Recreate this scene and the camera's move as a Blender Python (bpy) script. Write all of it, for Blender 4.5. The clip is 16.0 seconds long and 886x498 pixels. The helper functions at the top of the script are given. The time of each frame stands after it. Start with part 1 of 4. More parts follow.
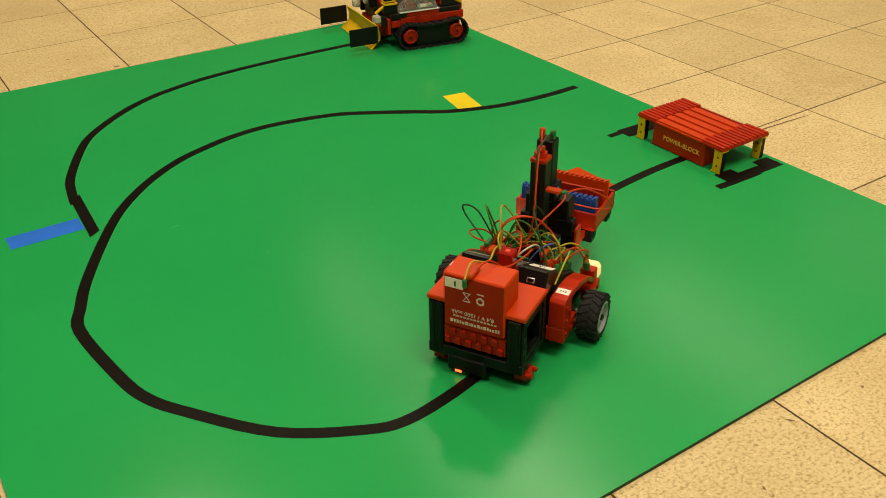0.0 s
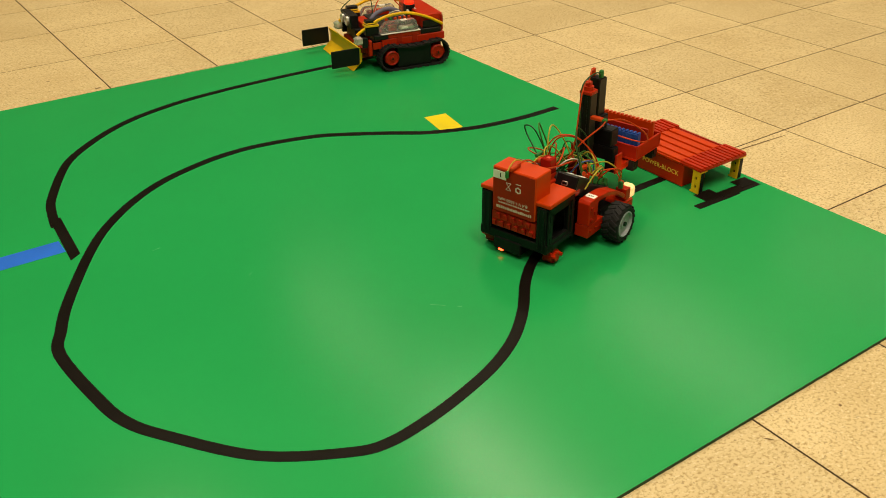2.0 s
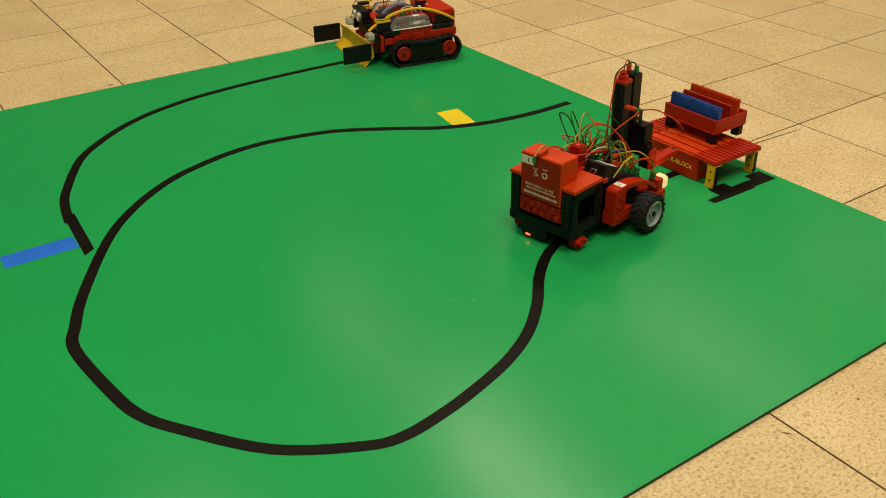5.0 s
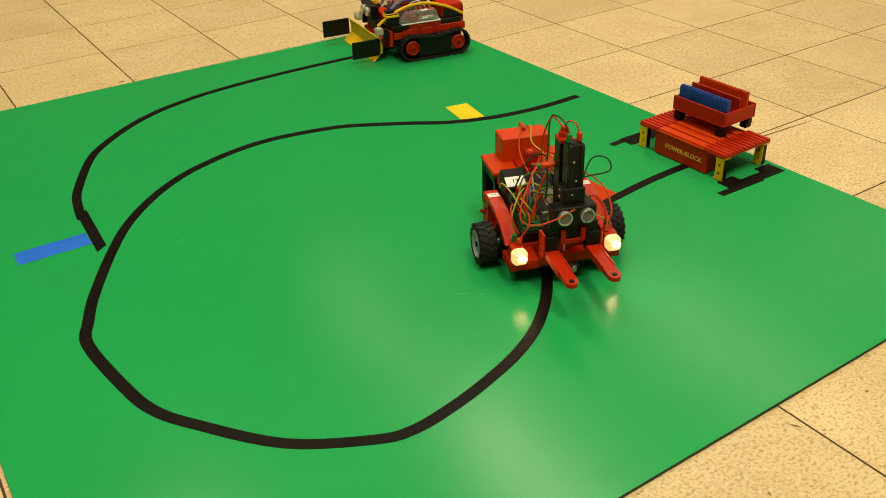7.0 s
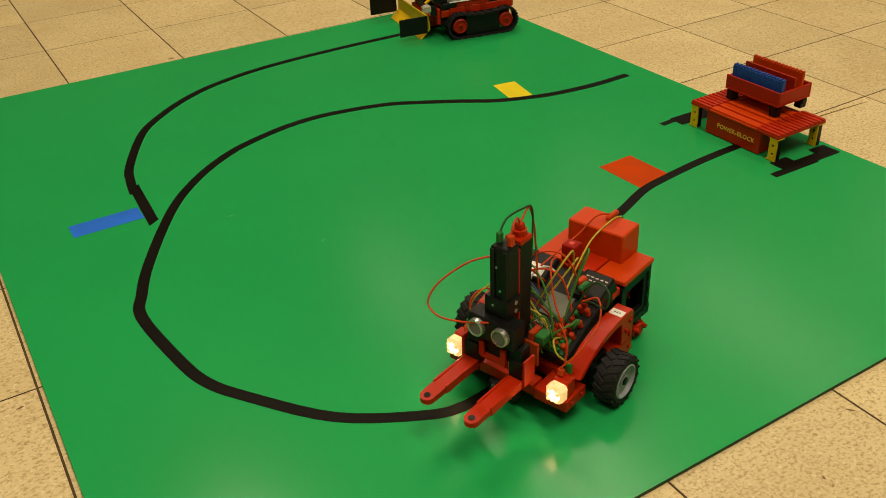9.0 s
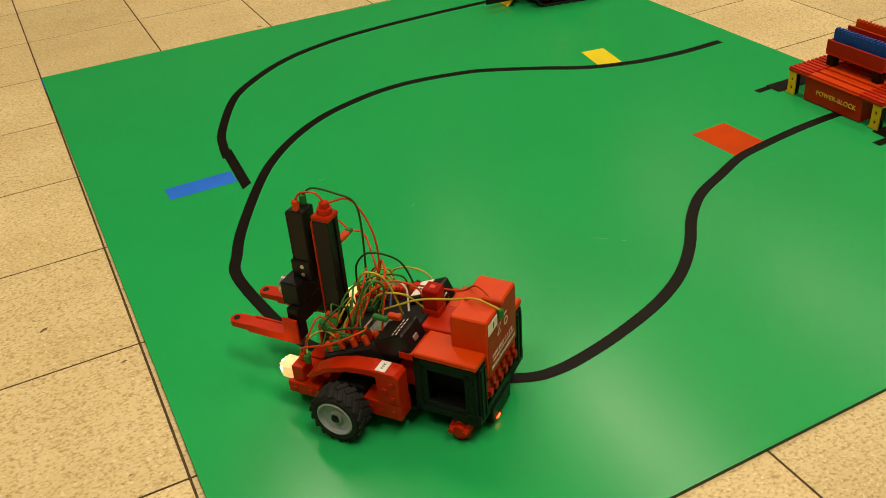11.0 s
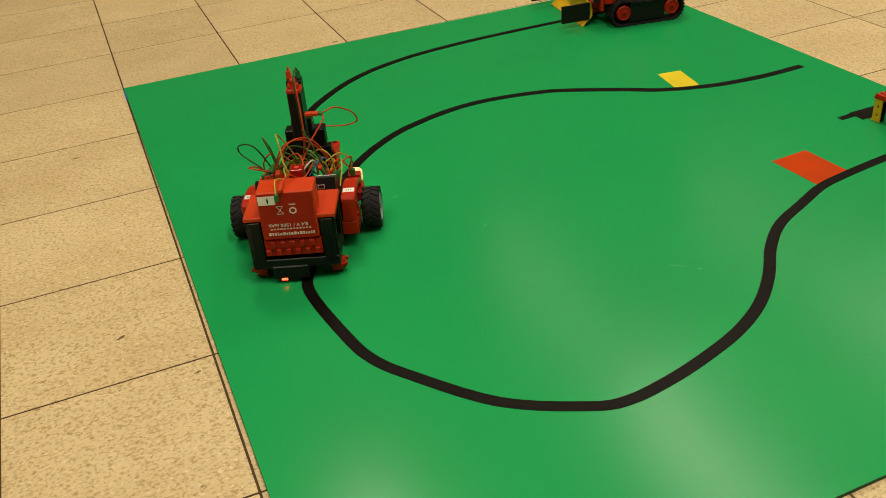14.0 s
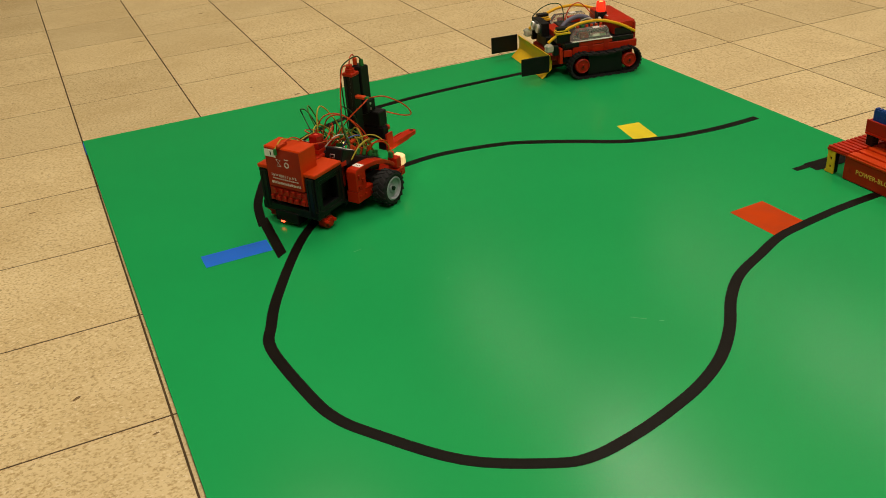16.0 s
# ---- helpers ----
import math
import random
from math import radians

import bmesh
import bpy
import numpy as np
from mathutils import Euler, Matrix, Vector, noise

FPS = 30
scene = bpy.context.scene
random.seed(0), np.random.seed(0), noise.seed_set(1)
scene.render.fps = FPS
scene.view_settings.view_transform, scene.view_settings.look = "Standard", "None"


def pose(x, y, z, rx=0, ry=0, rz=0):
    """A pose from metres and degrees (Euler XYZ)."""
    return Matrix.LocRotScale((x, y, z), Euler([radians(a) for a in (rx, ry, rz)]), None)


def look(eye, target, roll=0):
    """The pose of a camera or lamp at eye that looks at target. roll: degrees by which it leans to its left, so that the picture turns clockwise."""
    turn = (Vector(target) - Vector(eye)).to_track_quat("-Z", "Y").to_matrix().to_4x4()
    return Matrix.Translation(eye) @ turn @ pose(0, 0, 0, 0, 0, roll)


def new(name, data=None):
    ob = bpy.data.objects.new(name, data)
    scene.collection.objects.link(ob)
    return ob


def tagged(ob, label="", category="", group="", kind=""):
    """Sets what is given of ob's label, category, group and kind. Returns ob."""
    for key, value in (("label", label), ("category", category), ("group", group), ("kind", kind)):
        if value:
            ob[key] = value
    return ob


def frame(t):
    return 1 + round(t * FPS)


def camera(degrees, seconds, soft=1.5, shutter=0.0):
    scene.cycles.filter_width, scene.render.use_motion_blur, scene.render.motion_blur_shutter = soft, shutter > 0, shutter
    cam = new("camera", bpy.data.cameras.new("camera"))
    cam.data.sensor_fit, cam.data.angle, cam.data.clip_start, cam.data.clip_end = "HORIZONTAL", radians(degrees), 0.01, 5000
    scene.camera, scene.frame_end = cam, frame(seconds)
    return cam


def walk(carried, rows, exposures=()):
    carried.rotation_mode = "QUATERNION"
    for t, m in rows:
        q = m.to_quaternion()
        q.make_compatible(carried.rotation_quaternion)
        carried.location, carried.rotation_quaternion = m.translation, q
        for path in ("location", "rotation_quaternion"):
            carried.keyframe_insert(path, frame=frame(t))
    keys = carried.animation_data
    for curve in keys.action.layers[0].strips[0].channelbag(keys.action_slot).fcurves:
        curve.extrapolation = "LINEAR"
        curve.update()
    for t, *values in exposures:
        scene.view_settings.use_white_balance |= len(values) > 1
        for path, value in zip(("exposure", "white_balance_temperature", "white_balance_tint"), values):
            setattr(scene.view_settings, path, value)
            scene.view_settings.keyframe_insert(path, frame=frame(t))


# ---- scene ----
cam = camera(51.3, 16.0, 0.9)
PATH = [
    (0, (0.011, -1.603, 0.555), (0.941, -0.165, -0.478), -0.9),
    (0.5, (0.011, -1.604, 0.558), (0.964, -0.172, -0.462), -0.6),
    (1, (0.013, -1.605, 0.557), (0.98, -0.173, -0.452), -0.3),
    (1.5, (0.011, -1.605, 0.558), (0.985, -0.175, -0.445), -0.3),
    (2, (0.012, -1.606, 0.561), (0.983, -0.171, -0.44), -0.6),
    (2.5, (0.011, -1.606, 0.56), (0.973, -0.166, -0.442), -0.8),
    (3, (0.013, -1.607, 0.559), (0.962, -0.161, -0.446), -1.1),
    (3.5, (0.011, -1.605, 0.558), (0.965, -0.162, -0.446), -1.0),
    (3.7, (0.011, -1.605, 0.557), (0.965, -0.161, -0.446), -1.0),
    (5.8, (0.008, -1.603, 0.555), (0.952, -0.154, -0.45), -1.3),
    (6, (0.01, -1.608, 0.559), (0.941, -0.156, -0.454), -1.6),
    (6.5, (0.013, -1.607, 0.561), (0.935, -0.156, -0.46), -1.6),
    (7, (0.009, -1.608, 0.559), (0.936, -0.155, -0.456), -1.8),
    (7.5, (0.01, -1.608, 0.56), (0.926, -0.148, -0.453), -1.8),
    (8, (0.006, -1.605, 0.56), (0.906, -0.137, -0.457), -2.1),
    (8.5, (0.002, -1.604, 0.558), (0.866, -0.133, -0.486), -2.6),
    (9, (-0.002, -1.602, 0.556), (0.843, -0.123, -0.492), -2.5),
    (9.5, (-0.007, -1.601, 0.55), (0.8, -0.121, -0.527), -3.1),
    (10, (-0.012, -1.601, 0.55), (0.761, -0.104, -0.528), -3.4),
    (10.2, (-0.019, -1.599, 0.546), (0.741, -0.096, -0.532), -3.6),
    (12.3, (-0.029, -1.591, 0.549), (0.578, -0.027, -0.54), -4.6),
    (12.5, (-0.033, -1.588, 0.549), (0.573, -0.015, -0.527), -4.3),
    (13, (-0.036, -1.585, 0.55), (0.558, 0.003, -0.512), -4.2),
    (13.5, (-0.036, -1.585, 0.549), (0.549, 0.008, -0.508), -4.3),
    (14, (-0.033, -1.583, 0.553), (0.554, 0.013, -0.5), -4.9),
    (14.5, (-0.033, -1.581, 0.554), (0.579, 0.015, -0.484), -4.5),
    (15, (-0.032, -1.578, 0.557), (0.611, 0.024, -0.453), -4.0),
    (15.5, (-0.03, -1.576, 0.558), (0.633, 0.033, -0.427), -4.0),
    (16, (-0.028, -1.577, 0.56), (0.655, 0.031, -0.414), -4.0),
]
EXPOSURES = [(0, 0.06, 7100, 10), (0.5, 0.08, 7100, 10), (1, 0.13, 7100, 10), (1.5, 0.20, 7100, 10), (2, 0.15, 7100, 10), (3, 0.0, 7100, 10), (3.5, -0.17, 7100, 10),
             (5.8, 0.01, 6550, 14), (6.1, 0.03, 6600, 14), (6.5, 0.12, 7000, 10), (7, 0.18, 7000, 10), (8, 0.06, 7000, 10), (8.5, -0.03, 7100, 10), (9, -0.18, 7100, 10), (9.5, -0.12, 7100, 10), (10, 0.02, 7100, 10),
             (12.5, -0.02, 6550, 14), (13.5, -0.06, 6500, 14), (15.5, -0.12, 6450, 15), (16, -0.14, 6450, 15)]
walk(cam, [(t, look(eye, target, roll)) for t, eye, target, roll in PATH], EXPOSURES)

# ---- light: a tiled hall under rows of fluorescent ceiling lights ----
world = bpy.data.worlds.new("world")
scene.world = world
world.use_nodes = True
world.node_tree.nodes["Background"].inputs["Color"].default_value = (1.0, 0.90, 0.76, 1)
world.node_tree.nodes["Background"].inputs["Strength"].default_value = 0.06
CEILING = 3.0
# rows of ceiling lights that run along y, 1.65 m apart: x, middle y, length, watts
LIGHT_ROWS = [(0.62, 0.95, 1.44, 36), (2.25, 1.05, 1.44, 30), (2.25, 2.75, 1.44, 5), (3.90, 1.25, 1.44, 12), (3.90, 2.75, 1.44, 4), (5.55, 1.25, 1.44, 4),
              (-1.00, -1.7, 1.44, 36), (0.62, -1.9, 1.44, 47), (2.25, -1.7, 1.44, 14), (4.90, -1.0, 1.44, 3)]
WARM = (1.0, 0.88, 0.46)
WHITE_TUBE = (1.0, 0.885, 0.67)


# ---- materials ----
def material(name, colour, rough=0.45, metal=0.0, spread=0.12, grain=60.0, bump=0.04, coat=0.0, emit=0.0, glow=None,
             through_light=0.0, vary=0.08, fine=900.0, gloss=0.2, patchy=0.2):
    m = bpy.data.materials.new(name)
    m.use_nodes = True
    nt = m.node_tree
    b = nt.nodes["Principled BSDF"]
    tc = nt.nodes.new("ShaderNodeTexCoord")
    big = nt.nodes.new("ShaderNodeTexNoise")
    big.inputs["Scale"].default_value = grain
    big.inputs["Detail"].default_value = 6
    small = nt.nodes.new("ShaderNodeTexNoise")
    small.inputs["Scale"].default_value = fine
    small.inputs["Detail"].default_value = 3
    nt.links.new(tc.outputs["Object"], big.inputs["Vector"])
    nt.links.new(tc.outputs["Object"], small.inputs["Vector"])
    ramp = nt.nodes.new("ShaderNodeMapRange")
    ramp.inputs["From Min"].default_value, ramp.inputs["From Max"].default_value = 0.3, 0.7
    ramp.inputs["To Min"].default_value, ramp.inputs["To Max"].default_value = 1 - spread, 1 + spread
    nt.links.new(big.outputs["Fac"], ramp.inputs["Value"])
    info = nt.nodes.new("ShaderNodeObjectInfo")
    rnd = nt.nodes.new("ShaderNodeMapRange")
    rnd.inputs["To Min"].default_value, rnd.inputs["To Max"].default_value = 1 - vary, 1 + vary
    nt.links.new(info.outputs["Random"], rnd.inputs["Value"])
    mul = nt.nodes.new("ShaderNodeMath")
    mul.operation = "MULTIPLY"
    nt.links.new(ramp.outputs["Result"], mul.inputs[0])
    nt.links.new(rnd.outputs["Result"], mul.inputs[1])
    mix = nt.nodes.new("ShaderNodeVectorMath")
    mix.operation = "SCALE"
    mix.inputs[0].default_value = colour
    nt.links.new(mul.outputs["Value"], mix.inputs["Scale"])
    nt.links.new(mix.outputs["Vector"], b.inputs["Base Color"])
    rr = nt.nodes.new("ShaderNodeMapRange")
    rr.inputs["From Min"].default_value, rr.inputs["From Max"].default_value = 0.3, 0.7
    rr.inputs["To Min"].default_value, rr.inputs["To Max"].default_value = rough * (1 - patchy), min(1, rough * (1 + patchy))
    nt.links.new(big.outputs["Fac"], rr.inputs["Value"])
    nt.links.new(rr.outputs["Result"], b.inputs["Roughness"])
    b.inputs["Metallic"].default_value = metal
    b.inputs["Specular IOR Level"].default_value = gloss
    b.inputs["Coat Weight"].default_value = coat
    if bump:
        bp = nt.nodes.new("ShaderNodeBump")
        bp.inputs["Strength"].default_value = bump
        bp.inputs["Distance"].default_value = 0.0006
        nt.links.new(small.outputs["Fac"], bp.inputs["Height"])
        nt.links.new(bp.outputs["Normal"], b.inputs["Normal"])
    if emit:
        b.inputs["Emission Color"].default_value = (*(glow or colour), 1)
        b.inputs["Emission Strength"].default_value = emit
    if through_light:
        b.inputs["Transmission Weight"].default_value = through_light
    return m


def terrazzo(name):
    m = bpy.data.materials.new(name)
    m.use_nodes = True
    nt = m.node_tree
    b = nt.nodes["Principled BSDF"]
    tc = nt.nodes.new("ShaderNodeTexCoord")
    info = nt.nodes.new("ShaderNodeObjectInfo")
    shift = nt.nodes.new("ShaderNodeVectorMath")
    shift.operation = "MULTIPLY_ADD"
    shift.inputs[1].default_value = (37.0, 91.0, 11.0)
    nt.links.new(info.outputs["Random"], shift.inputs[0])
    nt.links.new(tc.outputs["Object"], shift.inputs[2])
    stretch = nt.nodes.new("ShaderNodeMapping")
    stretch.inputs["Scale"].default_value = (0.82, 1.0, 1.0)
    nt.links.new(shift.outputs["Vector"], stretch.inputs["Vector"])

    def noise_at(scale, detail, lo, hi, rough=0.5):
        n = nt.nodes.new("ShaderNodeTexNoise")
        n.inputs["Scale"].default_value, n.inputs["Detail"].default_value = scale, detail
        n.inputs["Roughness"].default_value = rough
        nt.links.new(stretch.outputs["Vector"], n.inputs["Vector"])
        r = nt.nodes.new("ShaderNodeMapRange")
        r.inputs["From Min"].default_value, r.inputs["From Max"].default_value = lo, hi
        nt.links.new(n.outputs["Fac"], r.inputs["Value"])
        return r.outputs["Result"]

    def blend(fac, a, c):
        x = nt.nodes.new("ShaderNodeMix")
        x.data_type = "RGBA"
        nt.links.new(fac, x.inputs["Factor"])
        for key, v in (("A", a), ("B", c)):
            socket = [s for s in x.inputs if s.name == key and s.type == "RGBA"][0]
            if isinstance(v, tuple):
                socket.default_value = (*v, 1)
            else:
                nt.links.new(v, socket)
        return [s for s in x.outputs if s.type == "RGBA"][0]

    base = blend(noise_at(9, 4, 0.3, 0.7), (0.59, 0.455, 0.235), (0.71, 0.575, 0.325))
    chips = blend(noise_at(330, 3, 0.48, 0.70), base, (0.41, 0.28, 0.115))
    pale = blend(noise_at(280, 2, 0.58, 0.70), chips, (0.73, 0.61, 0.38))
    specks = blend(noise_at(210, 4, 0.61, 0.76, 0.55), pale, (0.24, 0.15, 0.06))
    dirt = blend(noise_at(90, 6, 0.73, 0.79, 0.6), specks, (0.14, 0.09, 0.04))
    tone = nt.nodes.new("ShaderNodeMapRange")
    tone.inputs["To Min"].default_value, tone.inputs["To Max"].default_value = 0.93, 1.05
    nt.links.new(info.outputs["Random"], tone.inputs["Value"])
    out = nt.nodes.new("ShaderNodeVectorMath")
    out.operation = "SCALE"
    nt.links.new(dirt, out.inputs[0])
    nt.links.new(tone.outputs["Result"], out.inputs["Scale"])
    nt.links.new(out.outputs["Vector"], b.inputs["Base Color"])
    b.inputs["Roughness"].default_value = 0.46
    b.inputs["Specular IOR Level"].default_value = 0.4
    return m


RED = material("red_plastic", (0.43, 0.019, 0.003), 0.36, spread=0.06)
RED_DARK = material("dark_red_plastic", (0.34, 0.014, 0.004), 0.42, spread=0.08)
ORANGE_RED = material("orange_red_plastic", (0.53, 0.042, 0.003), 0.40, spread=0.05)
BLACK = material("black_plastic", (0.007, 0.007, 0.0075), 0.36, spread=0.2)
GREY_BLACK = material("worn_black_plastic", (0.018, 0.018, 0.019), 0.45, spread=0.25)
RUBBER = material("tyre_rubber", (0.014, 0.014, 0.015), 0.7, spread=0.3, bump=0.15)
RIM = material("grey_rim_plastic", (0.30, 0.33, 0.37), 0.4, spread=0.08)
YELLOW = material("yellow_plastic", (0.78, 0.48, 0.02), 0.4, spread=0.07)
BLUE = material("blue_plastic", (0.015, 0.06, 0.30), 0.38, spread=0.1)
GREEN_PLUG = material("green_plug_plastic", (0.02, 0.16, 0.035), 0.45)
GREEN_BOARD = material("green_circuit_board", (0.03, 0.13, 0.045), 0.5, spread=0.3, grain=150)
WHITE = material("white_sticker", (0.78, 0.77, 0.72), 0.55, spread=0.04)
PRINT = material("white_print", (0.62, 0.50, 0.45), 0.6, spread=0.15)
PRINT_YELLOW = material("yellow_print", (0.72, 0.42, 0.06), 0.6, spread=0.15)
SILVER = material("brushed_aluminium", (0.62, 0.62, 0.60), 0.32, metal=0.9)
MESH_GREY = material("grey_sensor_mesh", (0.16, 0.16, 0.155), 0.6, spread=0.35, grain=700)
CLEAR = material("clear_plastic", (0.85, 0.85, 0.82), 0.12, through_light=0.85, bump=0)
LAMP_GLASS = material("lit_headlamp_lens", (0.75, 0.60, 0.36), 0.15, emit=0.75, glow=(1.0, 0.56, 0.22), bump=0, grain=260, spread=0.3)
LAMP_CORE = material("lit_bulb_core", (1.0, 0.9, 0.7), 0.2, emit=130.0, glow=(1.0, 0.74, 0.38), bump=0)
LAMP_DIM = material("clear_lamp_lens", (0.8, 0.78, 0.7), 0.15, through_light=0.6, bump=0)
BEACON = material("red_beacon_lens", (0.75, 0.03, 0.02), 0.15, through_light=0.35, emit=0.3, glow=(1.0, 0.07, 0.02), bump=0)
BEACON_CORE = material("lit_beacon_bulb", (1.0, 0.5, 0.2), 0.3, emit=1.8, glow=(1.0, 0.22, 0.06), bump=0)
BEACON_OFF = material("dim_red_beacon_lens", (0.42, 0.015, 0.01), 0.15, through_light=0.35, emit=0.01, glow=(1.0, 0.07, 0.02), bump=0)
BULB_OFF = material("dim_beacon_bulb", (0.6, 0.06, 0.03), 0.3, emit=0.02, glow=(1.0, 0.22, 0.06), bump=0)
LED = material("lit_red_led", (1.0, 0.12, 0.06), 0.3, emit=8.0, glow=(1.0, 0.05, 0.015), bump=0)
WIRE_RED = material("red_wire", (0.52, 0.05, 0.008), 0.45)
WIRE_GREEN = material("green_wire", (0.055, 0.18, 0.03), 0.45)
WIRE_DARK = material("dark_green_wire", (0.02, 0.06, 0.02), 0.45)
WIRE_OLIVE = material("olive_wire", (0.42, 0.34, 0.04), 0.45)
WIRE_BLUE = material("blue_wire", (0.08, 0.15, 0.42), 0.45)
CABLE_GREY = material("grey_cable_sleeve", (0.13, 0.13, 0.19), 0.5)
WIRE_WHITE = material("white_wire", (0.6, 0.58, 0.5), 0.45)
HOSE = material("yellow_hose", (0.85, 0.47, 0.015), 0.4)
MAT_GREEN = material("green_mat_sheet", (0.008, 0.326, 0.087), 0.21, spread=0.03, grain=5, bump=0.02, fine=260, vary=0.0, gloss=0.15, patchy=0.02)
MAT_EDGE = material("dark_mat_edge", (0.02, 0.06, 0.03), 0.6)
TAPE = material("black_tape", (0.007, 0.005, 0.004), 0.40, spread=0.25, grain=35, bump=0.1, gloss=0.06)
TAPE_BLUE = material("blue_tape", (0.012, 0.15, 0.76), 0.55, spread=0.12, grain=30, bump=0.25, fine=400)
TAPE_RED = material("red_tape", (0.47, 0.045, 0.001), 0.5, spread=0.10, grain=30, bump=0.15, gloss=0.06)
TAPE_YELLOW = material("yellow_tape", (0.70, 0.56, 0.01), 0.5, spread=0.08, grain=30, bump=0.15)
SCRATCH = material("pale_scratch", (0.05, 0.36, 0.12), 0.6)
TILE = terrazzo("cream_terrazzo")
GROUT = material("brown_grout", (0.070, 0.044, 0.020), 0.9, spread=0.3, grain=40)
CHIP = material("brown_chip", (0.20, 0.13, 0.06), 0.9, spread=0.3, grain=90)
# unseen walls and ceiling, toned dark so the mat mirrors little besides the lights
WALL_PAINT = material("brown_wall_paint", (0.22, 0.19, 0.14), 0.8, spread=0.04, grain=3)
CEILING_PAINT = material("grey_ceiling_paint", (0.20, 0.19, 0.17), 0.9, spread=0.04, grain=3)
HOUSING = material("white_lamp_housing", (0.7, 0.7, 0.68), 0.5)
DIFFUSER = material("lit_diffuser", (0.9, 0.85, 0.75), 0.6, emit=1.0, glow=WARM, bump=0)


# ---- mesh helpers ----
def box(bm, x0, x1, y0, y1, z0, z1, bevel=0.0006, m=None):
    made = bmesh.ops.create_cube(bm, size=1.0)["verts"]
    place = Matrix.Translation(((x0 + x1) / 2, (y0 + y1) / 2, (z0 + z1) / 2)) @ Matrix.Diagonal((x1 - x0, y1 - y0, z1 - z0, 1))
    bmesh.ops.transform(bm, matrix=place, verts=made)
    if bevel:
        edges = list({e for v in made for e in v.link_edges})
        made = list({v for f in bmesh.ops.bevel(bm, geom=edges, offset=bevel, segments=1, affect="EDGES", profile=0.5)["faces"] for v in f.verts})
    if m is not None:
        bmesh.ops.transform(bm, matrix=m, verts=made)
    return made


def rod(bm, a, b, r, n=16, r2=None):
    a, b = Vector(a), Vector(b)
    made = bmesh.ops.create_cone(bm, cap_ends=True, segments=n, radius1=r, radius2=r if r2 is None else r2, depth=(b - a).length)["verts"]
    turn = (b - a).to_track_quat("Z", "Y").to_matrix().to_4x4()
    bmesh.ops.transform(bm, matrix=Matrix.Translation((a + b) / 2) @ turn, verts=made)
    return made


def ring(bm, centre, axis, profile, n=28):
    """A body of revolution about axis 'Y' or 'X': profile of (along, radius)."""
    rows = []
    for k in range(n):
        a = 2 * math.pi * k / n
        row = []
        for u, r in profile:
            p = (r * math.sin(a), u, r * math.cos(a)) if axis == "Y" else (u, r * math.sin(a), r * math.cos(a))
            row.append(bm.verts.new(Vector(centre) + Vector(p)))
        rows.append(row)
    for k in range(n):
        p, q = rows[k], rows[(k + 1) % n]
        for i in range(len(profile) - 1):
            bm.faces.new((p[i], p[i + 1], q[i + 1], q[i]))
    bmesh.ops.recalc_face_normals(bm, faces=bm.faces)


def slab(bm, outline, y0, y1):
    """A flat body from an outline in x and z, between y0 and y1."""
    a = [bm.verts.new((x, y0, z)) for x, z in outline]
    b = [bm.verts.new((x, y1, z)) for x, z in outline]
    bm.faces.new(a)
    bm.faces.new(b[::-1])
    for i in range(len(a)):
        j = (i + 1) % len(a)
        bm.faces.new((a[j], a[i], b[i], b[j]))
    bmesh.ops.recalc_face_normals(bm, faces=bm.faces)


def mesh_of(name, bm, mat):
    bmesh.ops.recalc_face_normals(bm, faces=bm.faces)
    me = bpy.data.meshes.new(name)
    bm.to_mesh(me)
    bm.free()
    for x in (mat if isinstance(mat, (list, tuple)) else [mat]):
        me.materials.append(x)
    return me


def part(name, bm, mat, parent=None, label=""):
    ob = new(name, mesh_of(name, bm, mat))
    ob.parent = parent
    if label:
        ob["label"] = label
    return ob


def boxes(name, mat, parent, *rows, label="", bevel=0.0006):
    for r in rows:
        bm = bmesh.new()
        box(bm, *r, bevel=bevel)
        ob = part(name, bm, mat, parent, label)
    return ob


def smooth(ob, degrees=35):
    ob.data.polygons.foreach_set("use_smooth", [True] * len(ob.data.polygons))
    ob.data.set_sharp_from_angle(angle=radians(degrees))
    return ob


def spline(points, steps=6):
    """Catmull-Rom through the points, in the plane or in space."""
    p = [Vector(q) for q in points]
    p = [2 * p[0] - p[1], *p, 2 * p[-1] - p[-2]]
    out = []
    for i in range(1, len(p) - 2):
        for k in range(steps):
            t = k / steps
            out.append(0.5 * (2 * p[i] + (p[i + 1] - p[i - 1]) * t + (2 * p[i - 1] - 5 * p[i] + 4 * p[i + 1] - p[i + 2]) * t * t
                              + (3 * p[i] - p[i - 1] - 3 * p[i + 1] + p[i + 2]) * t ** 3))
    return out + [p[-2]]


def tube(name, points, r, mat, parent, label="", n=7, steps=7):
    path = spline(points, steps)
    bm = bmesh.new()
    rows = []
    for i, p in enumerate(path):
        d = (path[min(i + 1, len(path) - 1)] - path[max(i - 1, 0)]).normalized()
        side = d.cross(Vector((0.13, 0.31, 0.94)))
        side.normalize()
        up = side.cross(d)
        rows.append([bm.verts.new(p + r * (math.cos(2 * math.pi * k / n) * side + math.sin(2 * math.pi * k / n) * up)) for k in range(n)])
    for a, b in zip(rows, rows[1:]):
        for k in range(n):
            bm.faces.new((a[k], a[(k + 1) % n], b[(k + 1) % n], b[k]))
    bm.faces.new(rows[0][::-1])
    bm.faces.new(rows[-1])
    return smooth(part(name, bm, mat, parent, label), 80)


def empty(name, label, category, m=Matrix(), group=""):
    ob = tagged(new(name), label, category, group)
    ob.empty_display_size = 0.02
    ob.matrix_basis = m
    return ob


